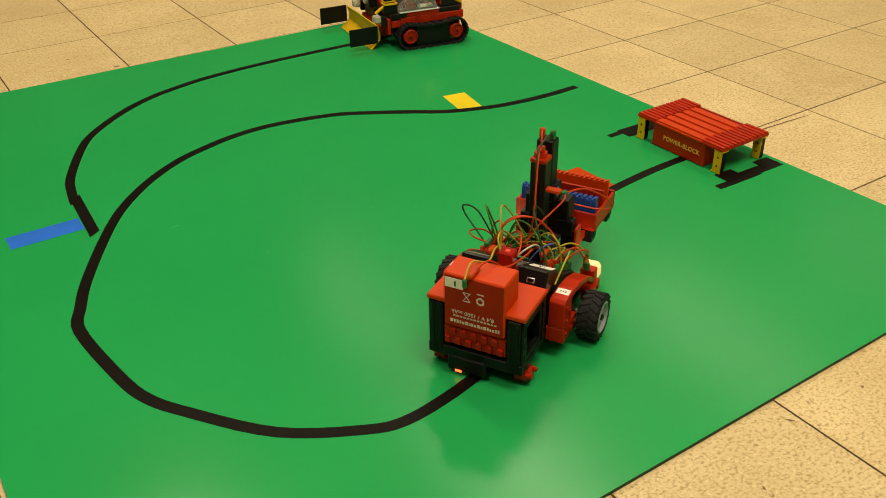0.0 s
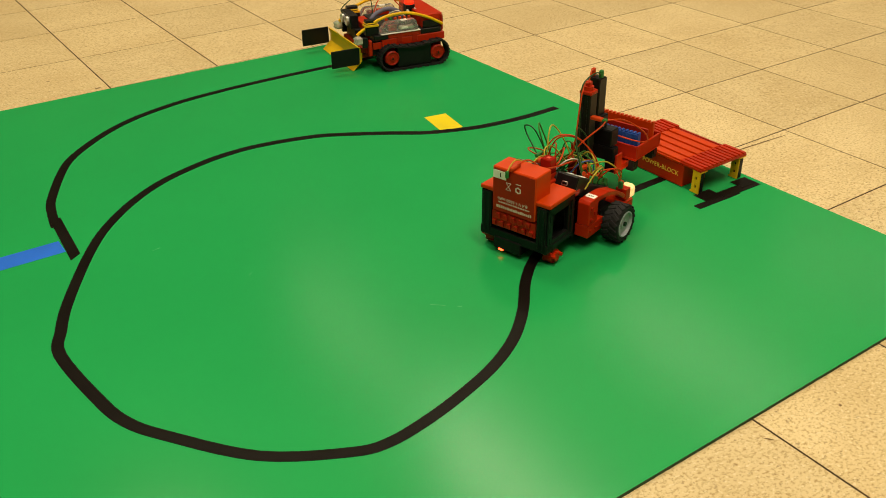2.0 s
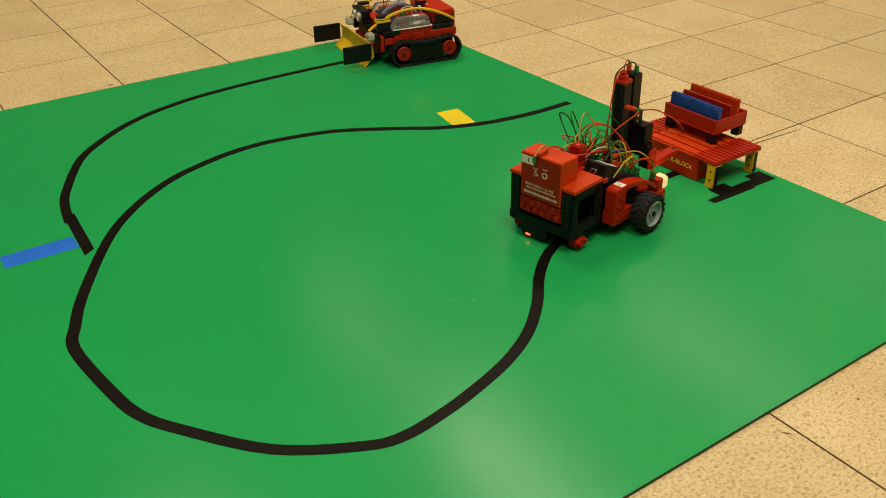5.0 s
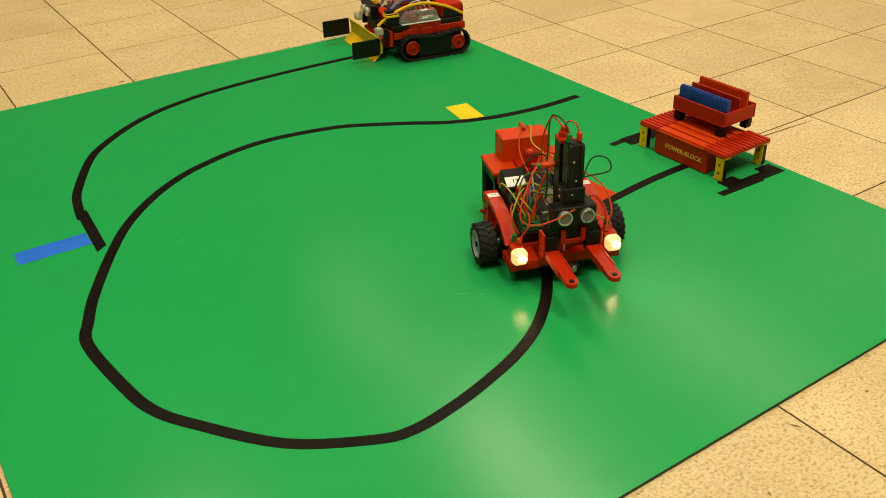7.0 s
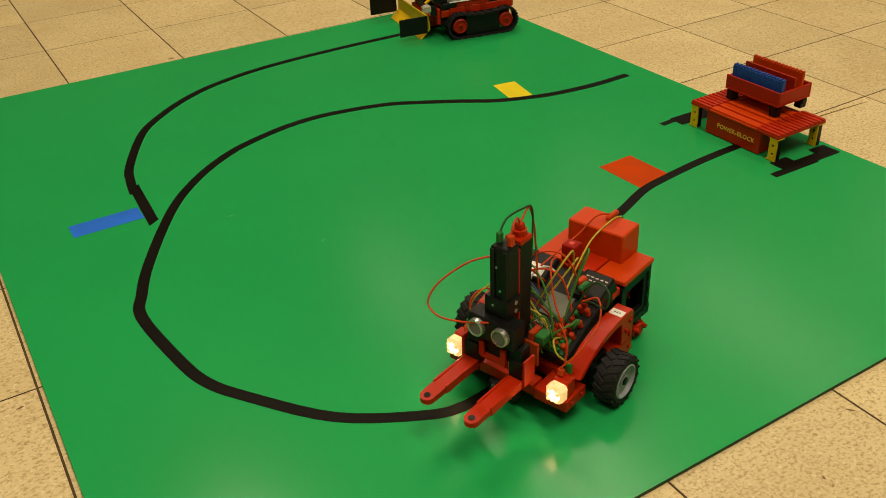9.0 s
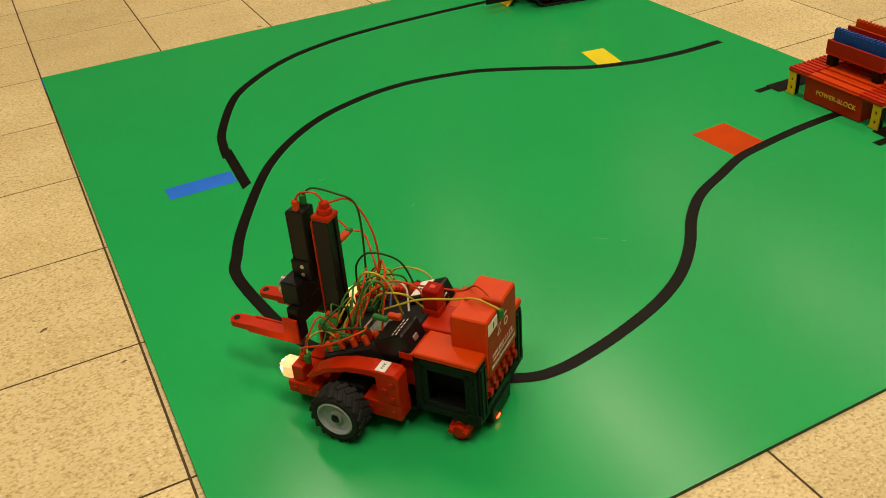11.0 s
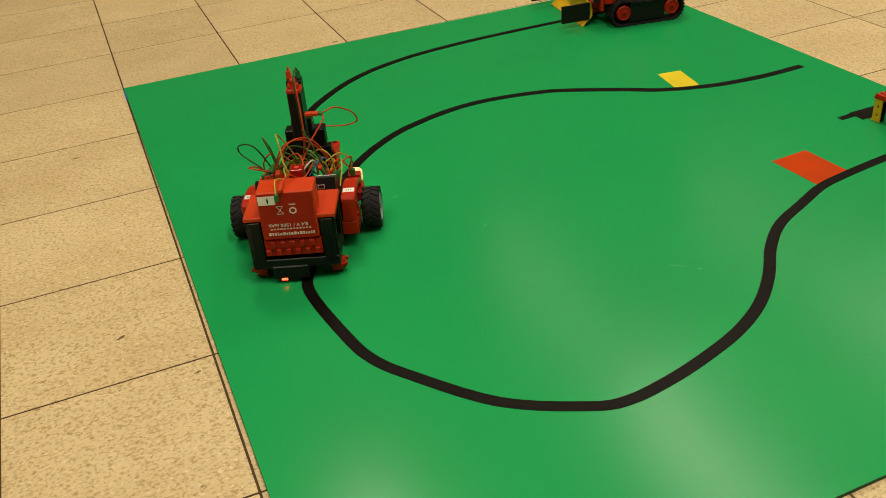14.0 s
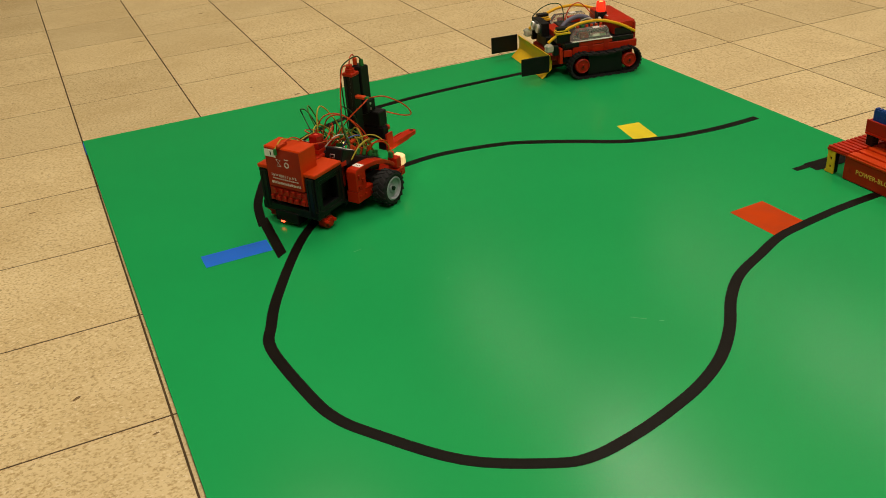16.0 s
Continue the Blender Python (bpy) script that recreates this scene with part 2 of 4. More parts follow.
def text(name, words, size, mat, parent, m, label=""):
    cu = bpy.data.curves.new(name, "FONT")
    cu.body, cu.size, cu.align_x, cu.align_y, cu.extrude = words, size, "CENTER", "CENTER", 0.00012
    cu.offset, cu.space_character = size * 0.018, 1.08
    typed = new("typed_words", cu)
    me = bpy.data.meshes.new_from_object(typed)
    bpy.data.objects.remove(typed)
    me.materials.append(mat)
    ob = new(name, me)
    ob.parent = parent
    ob.matrix_basis = m
    if label:
        ob["label"] = label
    return ob


# ---- room ----
FLOOR = -0.004
X0, X1, Y0, Y1 = -3.2, 6.0, -3.6, 5.0


def room():
    walls = (("wall_north", X0 - 0.15, X1 + 0.15, Y1, Y1 + 0.15), ("wall_south", X0 - 0.15, X1 + 0.15, Y0 - 0.15, Y0),
             ("wall_east", X1, X1 + 0.15, Y0, Y1), ("wall_west", X0 - 0.15, X0, Y0, Y1))
    for name, a, b, c, d in walls:
        tagged(boxes(name, WALL_PAINT, None, (a, b, c, d, -0.05, CEILING), bevel=0), "plain dull brown wall, unseen, added to close the hall", "wall", kind="structure")
    tagged(boxes("ceiling", CEILING_PAINT, None, (X0 - 0.15, X1 + 0.15, Y0 - 0.15, Y1 + 0.15, CEILING, CEILING + 0.1), bevel=0),
           "plain dark grey ceiling, unseen, added over the hall", "ceiling", kind="structure")
    for x, middle, length, watts in LIGHT_ROWS:
        h = length / 2
        lamp = empty("ceiling_light", "long white fluorescent ceiling light, switched on", "ceiling light", pose(x, middle, CEILING - 0.09), "ceiling lights")
        boxes("housing", HOUSING, lamp, (-0.11, 0.11, -h - 0.03, h + 0.03, 0.03, 0.0895), bevel=0.01)
        boxes("diffuser", DIFFUSER, lamp, (-0.09, 0.09, -h - 0.01, h + 0.01, 0.012, 0.03), bevel=0.004)
        data = bpy.data.lights.new("tube_light", "AREA")
        data.shape, data.size, data.size_y, data.energy, data.color = "RECTANGLE", 0.18, length, watts, WHITE_TUBE
        new("tube_light", data).matrix_basis = pose(x, middle, CEILING - 0.082)


# ---- mat and tapes ----
MAT_W = 1.012


def flat_strip(name, points, width, mat, label, category, z=0.0, thick=0.0004, square=None):
    """A strip of tape laid along a line on the mat."""
    bm = bmesh.new()
    rows = []
    for i, p in enumerate(points):
        d = points[min(i + 1, len(points) - 1)] - points[max(i - 1, 0)]
        n = Vector((-d[1], d[0])).normalized() * width / 2
        if square and i in (0, len(points) - 1):
            n = Vector(square).normalized() * width / 2 / max(0.4, abs(Vector(square).normalized().dot(Vector((-d[1], d[0])).normalized())))
        rows.append([bm.verts.new((p[0] + s * n[0], p[1] + s * n[1], h)) for s, h in ((1, z), (1, z + thick), (-1, z + thick), (-1, z))])
    for a, b in zip(rows, rows[1:]):
        for k in range(4):
            bm.faces.new((a[k], a[(k + 1) % 4], b[(k + 1) % 4], b[k]))
    bm.faces.new(rows[0])
    bm.faces.new(rows[-1][::-1])
    return tagged(part(name, bm, mat), label, category, kind="")


def mat_and_tapes():
    bm = bmesh.new()
    corners = ((0, 0), (0.006, -1.2315), (MAT_W + 0.014, -1.2135), (MAT_W - 0.009, 0))
    lo = [bm.verts.new((x, y, FLOOR)) for x, y in corners]
    hi = [bm.verts.new((x, y, 0)) for x, y in corners]
    bm.faces.new(lo[::-1])
    bm.faces.new(hi)
    for k in range(4):
        bm.faces.new((lo[k], lo[(k + 1) % 4], hi[(k + 1) % 4], hi[k]))
    bm.normal_update()
    for f in bm.faces:
        f.material_index = 0 if f.normal.z > 0.9 else 1
    sheet = part("mat", bm, [MAT_GREEN, MAT_EDGE])
    tagged(sheet, "large smooth green sheet with a dark edge lying on the tiles", "mat")
    for x, y, l, a in ((0.482, -0.900, 0.017, -42), (0.500, -0.916, 0.005, -40), (0.27, -0.60, 0.010, 10), (0.34, -0.72, 0.007, 40)):
        bm = bmesh.new()
        box(bm, -l / 2, l / 2, -0.0004, 0.0004, 0.00002, 0.00012, 0)
        s = part("scratch", bm, SCRATCH, sheet, "thin pale scratch")
        s.matrix_basis = pose(x, y, 0, 0, 0, a)
    boxes("edge_tape", TAPE_BLUE, sheet, (-0.0012, -0.0002, -0.058, -0.006, FLOOR, -0.0003), bevel=0, label="small blue tape piece on the edge")
    loop = [(0.930, -0.816), (0.879, -0.818), (0.833, -0.822), (0.776, -0.830), (0.731, -0.839), (0.683, -0.860), (0.632, -0.884), (0.591, -0.918),
            (0.553, -0.961), (0.512, -0.997), (0.466, -1.023), (0.415, -1.041), (0.368, -1.053), (0.322, -1.059), (0.287, -1.050), (0.219, -1.008),
            (0.163, -0.938), (0.138, -0.897), (0.126, -0.849), (0.115, -0.755), (0.127, -0.712), (0.148, -0.660), (0.195, -0.571), (0.234, -0.512),
            (0.284, -0.460), (0.337, -0.422), (0.386, -0.401), (0.435, -0.387), (0.483, -0.382), (0.527, -0.386), (0.571, -0.395), (0.612, -0.409),
            (0.688, -0.454), (0.742, -0.490), (0.806, -0.514), (0.855, -0.523), (0.909, -0.527), (0.972, -0.525)]
    flat_strip("tape_line", spline([Vector(p) for p in loop], 5), 0.0128, TAPE, "long black tape line laid in a winding loop on the mat", "tape line")
    upper = [(0.184, -0.470), (0.189, -0.432), (0.199, -0.388), (0.235, -0.304), (0.266, -0.256), (0.325, -0.201), (0.381, -0.166), (0.435, -0.146),
             (0.489, -0.133), (0.573, -0.124), (0.674, -0.121), (0.767, -0.122), (0.86, -0.122)]
    flat_strip("tape_line", spline([Vector(p) for p in upper], 5), 0.0125, TAPE, "curved black tape line leading to the bulldozer model", "tape line")
    flat_strip("tape_line", [Vector((0.1885, -0.452)), Vector((0.1835, -0.562))], 0.0135, TAPE, "short straight black tape end overlapping the curved line",
               "tape line", z=0.0004, square=(1, 0.75))
    tape = [("tape_patch", TAPE_BLUE, ((0.091, -0.527), (0.177, -0.526)), 0.032, "blue tape strip stuck flat on the green mat", 0.0),
            ("tape_patch", TAPE_RED, ((0.752, -0.756), (0.757, -0.834)), 0.056, "red-orange tape patch beside the black line", 0.0),
            ("tape_patch", TAPE_YELLOW, ((0.790, -0.437), (0.780, -0.500)), 0.038, "yellow tape patch beside the black line", 0.0),
            ("tape_bracket", TAPE, ((0.889, -0.9045), (0.968, -0.9045)), 0.0115, "black tape strip marking the loading platform's place", 0.0),
            ("tape_bracket", TAPE, ((0.912, -0.8890), (0.943, -0.8890)), 0.0240, "black tape strip marking the loading platform's place", 0.0004),
            ("tape_bracket", TAPE, ((0.942, -0.8990), (1.012, -0.8995)), 0.0165, "black tape strip marking the loading platform's place", 0.0004),
            ("tape_bracket", TAPE, ((0.983, -0.8900), (1.011, -0.8910)), 0.0210, "black tape strip marking the loading platform's place", 0.0008),
            ("tape_bracket", TAPE, ((0.883, -0.7035), (0.925, -0.7015)), 0.0100, "thin black tape strip beside the loading platform", 0.0),
            ("tape_bracket", TAPE, ((0.906, -0.7085), (0.992, -0.7085)), 0.0260, "black tape strip beside the loading platform", 0.0004)]
    for name, mat, line, width, label, z in tape:
        flat_strip(name, [Vector(p) for p in line], width, mat, label, "tape", z=z, thick=0.00035)


# ---- loading platform and crate ----
def girder(parent, x, y):
    """A slotted yellow plate with a foot and a head flange, before a black block."""
    bm = bmesh.new()
    for z0, z1 in ((0.0, 0.0075), (0.0115, 0.0195), (0.0235, 0.0318)):
        box(bm, x - 0.0010, x + 0.0010, y - 0.0062, y + 0.0062, z0, z1, 0)
    for y0, y1 in ((-0.0062, -0.0017), (0.0017, 0.0062)):
        box(bm, x - 0.0012, x + 0.0012, y + y0, y + y1, 0.0, 0.0318, 0.0002)
    box(bm, x - 0.0010, x + 0.0120, y - 0.0070, y + 0.0070, 0.0302, 0.0319, 0.0002)
    box(bm, x - 0.0010, x + 0.0060, y + 0.0040, y + 0.0085, 0.0, 0.0020, 0.0002)
    leg = part("leg", bm, YELLOW, parent, "yellow slotted girder plate")
    boxes("leg_block", BLACK, leg, (x + 0.0013, x + 0.0085, y - 0.0060, y + 0.0060, 0.0, 0.0300))
    return leg


def grooved_plate(name, parent, x0, x1, y0, y1, z0, z1, n, mat, label=""):
    """A plate with tongues and grooves running along y."""
    bm = bmesh.new()
    box(bm, x0, x1, y0, y1, z0, z0 + (z1 - z0) * 0.55, 0.0003)
    plate = part(name, bm, mat, parent, label)
    step = (x1 - x0) / n
    for i in range(n):
        a = x0 + i * step
        boxes("rib", mat, plate, (a + step * 0.16, a + step * 0.84, y0 + 0.0003, y1 - 0.0003, z0 + (z1 - z0) * 0.5, z1), bevel=0.0004)
    return plate


def platform():
    top = empty("loading_platform", "low red toy loading platform on yellow girder legs", "platform", pose(0.960, -0.803, 0.0008, 0, 0, 1.5))
    for y0, y1, h in ((-0.0765, -0.0395, 0.0378), (0.0435, 0.0775, 0.0378)):
        grooved_plate("deck_end", top, -0.0450, 0.0490, y0, y1, 0.032, h, 12, RED, "red finely grooved building plate")
    # the middle's brighter orange puts the light on its flat ribs into colour
    grooved_plate("deck", top, -0.0450, 0.0380, -0.0392, 0.0432, 0.032, 0.0372, 5, ORANGE_RED, "red building plate with wide flat ribs")
    # dark red puts the shade of the recessed far edge into the colour
    grooved_plate("deck_edge", top, 0.0383, 0.0490, -0.0392, 0.0432, 0.030, 0.0345, 2, RED_DARK, "lower plate along the edge, dark red for its shade")
    for sx in (1, -1):
        for sy in (1, -1):
            girder(top, sx * 0.0400 - 0.0035, sy * 0.0695)
    case = boxes("power_box", RED, top, (-0.0440, 0.004, -0.047, 0.047, 0.0, 0.0316), bevel=0.0008, label="red box with yellow lettering")
    text("lettering", "POWER-BLOCK", 0.0088, PRINT_YELLOW, case, pose(-0.0442, -0.006, 0.0165, 90, 0, -90), "yellow printed lettering")
    bm = bmesh.new()
    bm.faces.new([bm.verts.new(v) for v in ((-0.0442, 0.040, 0.012), (-0.0442, 0.033, 0.012), (-0.0442, 0.0365, 0.0195))])
    part("printed_triangle", bm, RED_DARK, case)


def crate_model():
    c = empty("crate", "red toy crate on black feet holding blue and red bars", "crate")
    w, l, z0, z1 = 0.0325, 0.0460, 0.0155, 0.036
    boxes("tray_floor", RED, c, (-w, w, -l, l, z0, z0 + 0.003))
    for a in (-w, w - 0.003):
        boxes("tray_side", RED_DARK, c, (a, a + 0.003, -l, l, z0 + 0.003, z1))
    for a in (-l, l - 0.003):
        boxes("tray_end", RED, c, (-w + 0.003, w - 0.003, a, a + 0.003, z0 + 0.003, z1 - 0.001))
    for x, mat, h, label in ((-0.0215, BLUE, 0.0510, "row of blue ribbed building bars"), (0.001, RED_DARK, 0.0510, "red building plate standing on edge"),
                             (0.0165, ORANGE_RED, 0.0545, "orange-red toothed building plate standing on edge")):
        bm = bmesh.new()
        t = 0.0065 if mat is BLUE else 0.0045 if mat is ORANGE_RED else 0.003
        box(bm, x - t / 2, x + t / 2, -0.0426, 0.0426, z0 + 0.003, h - 0.0022, 0.0003)
        bar = part("bar", bm, mat, c, label)
        for k in range(15 if mat is not RED_DARK else 0):
            y = -0.0426 + k * 0.0058
            boxes("tooth", mat, bar, (x - t / 2, x + t / 2, y, y + 0.0034, h - 0.0024, h), bevel=0.0003)
            if mat is BLUE:
                boxes("bar_rib", mat, bar, (x - t / 2 - 0.0005, x - t / 2 + 0.0005, y, y + 0.0040, z0 + 0.004, h - 0.0026), bevel=0.0002)
    for sx in (-1, 1):
        for sy in (-1, 1):
            x, y = sx * 0.0255, sy * 0.0375
            boxes("foot", BLACK, c, (x - 0.006, x + 0.006, y - 0.0055, y + 0.0055, 0.0004, z0), (x - 0.0045, x + 0.0045, y - 0.007, y + 0.007, 0.006, z0 - 0.002))
            boxes("foot_pin", RED, c, (x - 0.002, x + 0.002, y - 0.002, y + 0.002, 0.0, 0.002), bevel=0)
    return c


# ---- forklift robot: x ahead, y to its left, origin on the mat between the wheels ----
WHEEL_Y, WHEEL_R = 0.0770, 0.0247


def wheel_model(robot, side):
    bm = bmesh.new()
    s, lugs = side, []
    ring(bm, (0, 0, 0), "Y", [(-0.0100, 0.0162), (-0.0108, 0.0205), (-0.0085, 0.0232), (0.0085, 0.0232), (0.0108, 0.0205), (0.0100, 0.0162), (-0.0100, 0.0162)], 36)
    for k in range(18):
        a = 2 * math.pi * k / 18
        for d, sh in ((-0.0052, 0.0), (0.0052, math.pi / 18)):
            turn = Matrix.Rotation(a + sh, 4, "Y") @ Matrix.Translation((0, d, 0.0233)) @ Matrix.Rotation(0.5 * (1 if d > 0 else -1), 4, "Z")
            lugs.append(turn)
    hub = part("wheel", bm, RUBBER, robot)
    bm = bmesh.new()
    box(bm, -0.0024, 0.0024, -0.0052, 0.0052, -0.0012, 0.0010, 0.0005)
    lug = mesh_of("tread_lug", bm, RUBBER)
    for m in lugs:
        ob = new("tread_lug", lug)
        ob.parent, ob.matrix_basis = hub, m
    hub["label"] = "chunky black rubber tyre on a grey rim"
    bm = bmesh.new()
    ring(bm, (0, 0, 0), "Y", [(s * 0.0102, 0.0166), (s * 0.0108, 0.0152), (s * 0.0072, 0.0138), (s * 0.0060, 0.0060), (s * 0.0085, 0.0055), (s * 0.0085, 0.0)], 32)
    ring(bm, (0, 0, 0), "Y", [(-s * 0.0102, 0.0166), (-s * 0.0090, 0.0), (-s * 0.0080, 0.0)], 24)
    smooth(part("rim", bm, RIM, hub, "grey plastic rim"), 30)
    bm = bmesh.new()
    rod(bm, (0, s * 0.0075, 0), (0, s * 0.0105, 0), 0.0030, 12)
    box(bm, -0.0038, 0.0038, min(s * 0.0085, s * 0.0100), max(s * 0.0085, s * 0.0100), -0.0010, 0.0010, 0)
    part("hub_nut", bm, BLACK, hub)
    return hub


def bricks(name, mat, parent, x0, x1, y0, y1, z0, z1, studs=(0, 0), label=""):
    """A building brick with a groove round it and small pins on its outer side."""
    bm = bmesh.new()
    box(bm, x0, x1, y0, y1, z0, z1, 0.0005)
    n, side = studs
    for k in range(n):
        x = x0 + (k + 0.5) * (x1 - x0) / n
        y = y0 if side < 0 else y1
        box(bm, x - 0.0016, x + 0.0016, y - 0.0012, y + 0.0012, (z0 + z1) / 2 - 0.0018, (z0 + z1) / 2 + 0.0018, 0.0003)
    return part(name, bm, mat, parent, label)


def side_frame(robot, y0, y1):
    bm = bmesh.new()
    a, b, c, d = -0.1115, -0.0560, 0.0215, 0.0765
    for w, t0, t1 in ((0.006, y0, y1), (0.0115, y0 + 0.0012, y1 - 0.0012)):
        box(bm, a, b, t0, t1, d - w, d, 0.0005)
        box(bm, a, b, t0, t1, c, c + w, 0.0005)
        box(bm, a, a + w, t0, t1, c, d, 0.0005)
        box(bm, b - w, b, t0, t1, c, d, 0.0005)
    for k in range(3):
        z = 0.031 + k * 0.0145
        box(bm, a + 0.003, a + 0.005, min(y0, y1) - 0.0006, max(y0, y1) + 0.0006, z, z + 0.008, 0)
    part("side_frame", bm, BLACK, robot, "black open square frame")


def rear_body(robot):
    side_frame(robot, 0.0400, 0.0475)
    side_frame(robot, -0.0475, -0.0400)
    for s in (-1, 1):
        y = s * 0.0385
        bm = bmesh.new()
        box(bm, -0.1135, -0.1020, y - 0.0065, y + 0.0065, 0.022, 0.0765, 0.0006)
        for q in (-0.0035, 0.0035):
            box(bm, -0.1145, -0.1125, y + q - 0.0012, y + q + 0.0012, 0.024, 0.074, 0.0003)
        part("upright", bm, BLACK, robot)
        boxes("upright_plate", GREY_BLACK, robot, (-0.060, -0.054, s * 0.030 - 0.006, s * 0.030 + 0.006, 0.022, 0.0765))
    boxes("rear_crossbar", BLACK, robot, (-0.1135, -0.1015, -0.0475, 0.0475, 0.0185, 0.0300), bevel=0.0008)
    boxes("floor_plate", BLACK, robot, (-0.108, -0.050, -0.040, 0.040, 0.0215, 0.0265))
    boxes("inner_motor", GREY_BLACK, robot, (-0.098, -0.060, -0.026, 0.026, 0.028, 0.054), bevel=0.002)
    # comb of red bricks under the battery
    bm = bmesh.new()
    box(bm, -0.1130, -0.1000, -0.031, 0.031, 0.0345, 0.0545, 0.0006)
    for k in range(6):
        y = -0.0285 + k * 0.0105
        for z, sh in ((0.0365, 0.0), (0.0465, 0.005)):
            if y + sh + 0.005 < 0.031:
                box(bm, -0.1158, -0.1125, y + sh, y + sh + 0.0052, z, z + 0.0066, 0.0004)
    part("brick_comb", bm, RED_DARK, robot, "row of dark red toothed bricks")
    # red deck plates
    boxes("deck_plate", ORANGE_RED, robot, (-0.1125, -0.0580, -0.0490, -0.0170, 0.0772, 0.0825), bevel=0.0010, label="orange-red cover plate")
    boxes("deck_plate", ORANGE_RED, robot, (-0.1125, -0.0580, 0.0170, 0.0490, 0.0772, 0.0825), bevel=0.0010, label="orange-red cover plate")
    boxes("deck_plate", RED, robot, (-0.0840, -0.0420, -0.0165, 0.0165, 0.0772, 0.0835), bevel=0.0010, label="red cover plate")
    boxes("deck_step", RED, robot, (-0.0575, -0.0420, -0.0450, 0.0450, 0.0690, 0.0768), bevel=0.0010)
    # battery with its printed back
    battery = boxes("battery", ORANGE_RED, robot, (-0.1145, -0.0830, -0.0300, 0.0300, 0.0560, 0.1125), bevel=0.0012, label="orange-red battery pack with a white-printed back")
    boxes("printed_face", RED_DARK, battery, (-0.1149, -0.1144, -0.0288, 0.0288, 0.0568, 0.1105), bevel=0)
    x = -0.1152
    boxes("sticker", WHITE, battery, (x - 0.0002, x + 0.0002, 0.0105, 0.0285, 0.0985, 0.1085), bevel=0, label="white paper sticker")
    boxes("sticker_mark", BLACK, battery, (x - 0.0004, x, 0.0175, 0.0190, 0.1005, 0.1060), bevel=0)
    # a row of unreadable bold print, then the capacity, upside down as it is mounted
    random.seed(4)
    y = -0.0255
    while y < 0.0225:
        w = random.choice((0.0016, 0.0022, 0.0028))
        boxes("print_bar", PRINT, battery, (x, x + 0.0003, y, y + w, 0.0612, 0.0612 + random.choice((0.0026, 0.0034))), bevel=0)
        y += w + 0.0009
    text("print_line", "8,4 V / 1500 mAh", 0.0054, PRINT, battery, pose(x, 0.001, 0.0735, 90, 180, -90))
    for k in range(13):
        y = -0.0225 + k * 0.0034
        boxes("print_bar", PRINT, battery, (x, x + 0.0003, y, y + 0.0022, 0.0680, 0.0696), bevel=0)
    bm = bmesh.new()
    for a, b in (((0.0035, 0.0870), (0.0105, 0.0960)), ((0.0035, 0.0960), (0.0105, 0.0870)), ((0.0035, 0.0960), (0.0105, 0.0960)), ((0.0042, 0.0870), (0.0100, 0.0870))):
        rod(bm, (x, a[0], a[1]), (x, b[0], b[1]), 0.00035, 5)
    part("printed_bin_sign", bm, PRINT, battery)
    bm = bmesh.new()
    ring(bm, (x, -0.0065, 0.0905), "X", [(0.0, 0.0026), (-0.0002, 0.0026), (-0.0002, 0.0044), (0.0, 0.0044)], 6)
    part("printed_cycle_sign", bm, PRINT, battery)
    boxes("print_bar", PRINT, battery, (x, x + 0.0003, -0.0100, -0.0030, 0.0972, 0.0982), bevel=0)
    boxes("plug", WIRE_RED, robot, (-0.1180, -0.1000, 0.0005, 0.0055, 0.1127, 0.1175), bevel=0.0012, label="red plug on the battery")
    boxes("plug", GREEN_PLUG, robot, (-0.1195, -0.1155, 0.0055, 0.0100, 0.1030, 0.1120), bevel=0.0012, label="green plug on the battery")
    # castors
    for s in (-1, 1):
        bm = bmesh.new()
        rod(bm, (-0.094, s * 0.036, 0.0095), (-0.094, s * 0.0470, 0.0095), 0.0092, 14)
        rod(bm, (-0.094, s * 0.0470, 0.0095), (-0.094, s * 0.0505, 0.0095), 0.0060, 10)
        for k in range(6):
            a = k * math.pi / 3
            box(bm, -0.0018, 0.0018, s * 0.0375 - 0.002, s * 0.0455 + 0.002 if s > 0 else s * 0.0375 + 0.002, 0.0082, 0.0096, 0,
                m=Matrix.Translation((-0.094, 0, 0.0095)) @ Matrix.Rotation(a, 4, "Y"))
        box(bm, -0.1030, -0.0850, *sorted((s * 0.0380, s * 0.0440)), 0.0070, 0.0160, 0.0008)
        for dx in (-0.0060, 0.0060):
            rod(bm, (-0.094 + dx, s * 0.0470, 0.0110), (-0.094 + dx, s * 0.0530, 0.0110), 0.0024, 8)
        box(bm, -0.1030, -0.0850, *sorted((s * 0.0455, s * 0.0495)), 0.0090, 0.0130, 0.0006)
        part("castor", bm, RED, robot, "small red castor wheel with bricks round it")
        boxes("castor_fork", BLACK, robot, (-0.100, -0.088, s * 0.0420 - 0.005, s * 0.0420 + 0.005, 0.0150, 0.0220))
    boxes("line_sensor", BLACK, robot, (-0.1150, -0.0960, -0.0120, 0.0270, 0.0050, 0.0215), bevel=0.0012, label="black line sensor box near the mat")
    boxes("sensor_led", LED, robot, (-0.1158, -0.1128, 0.0125, 0.0190, 0.0042, 0.0068), bevel=0.0006, label="glowing red sensor light")


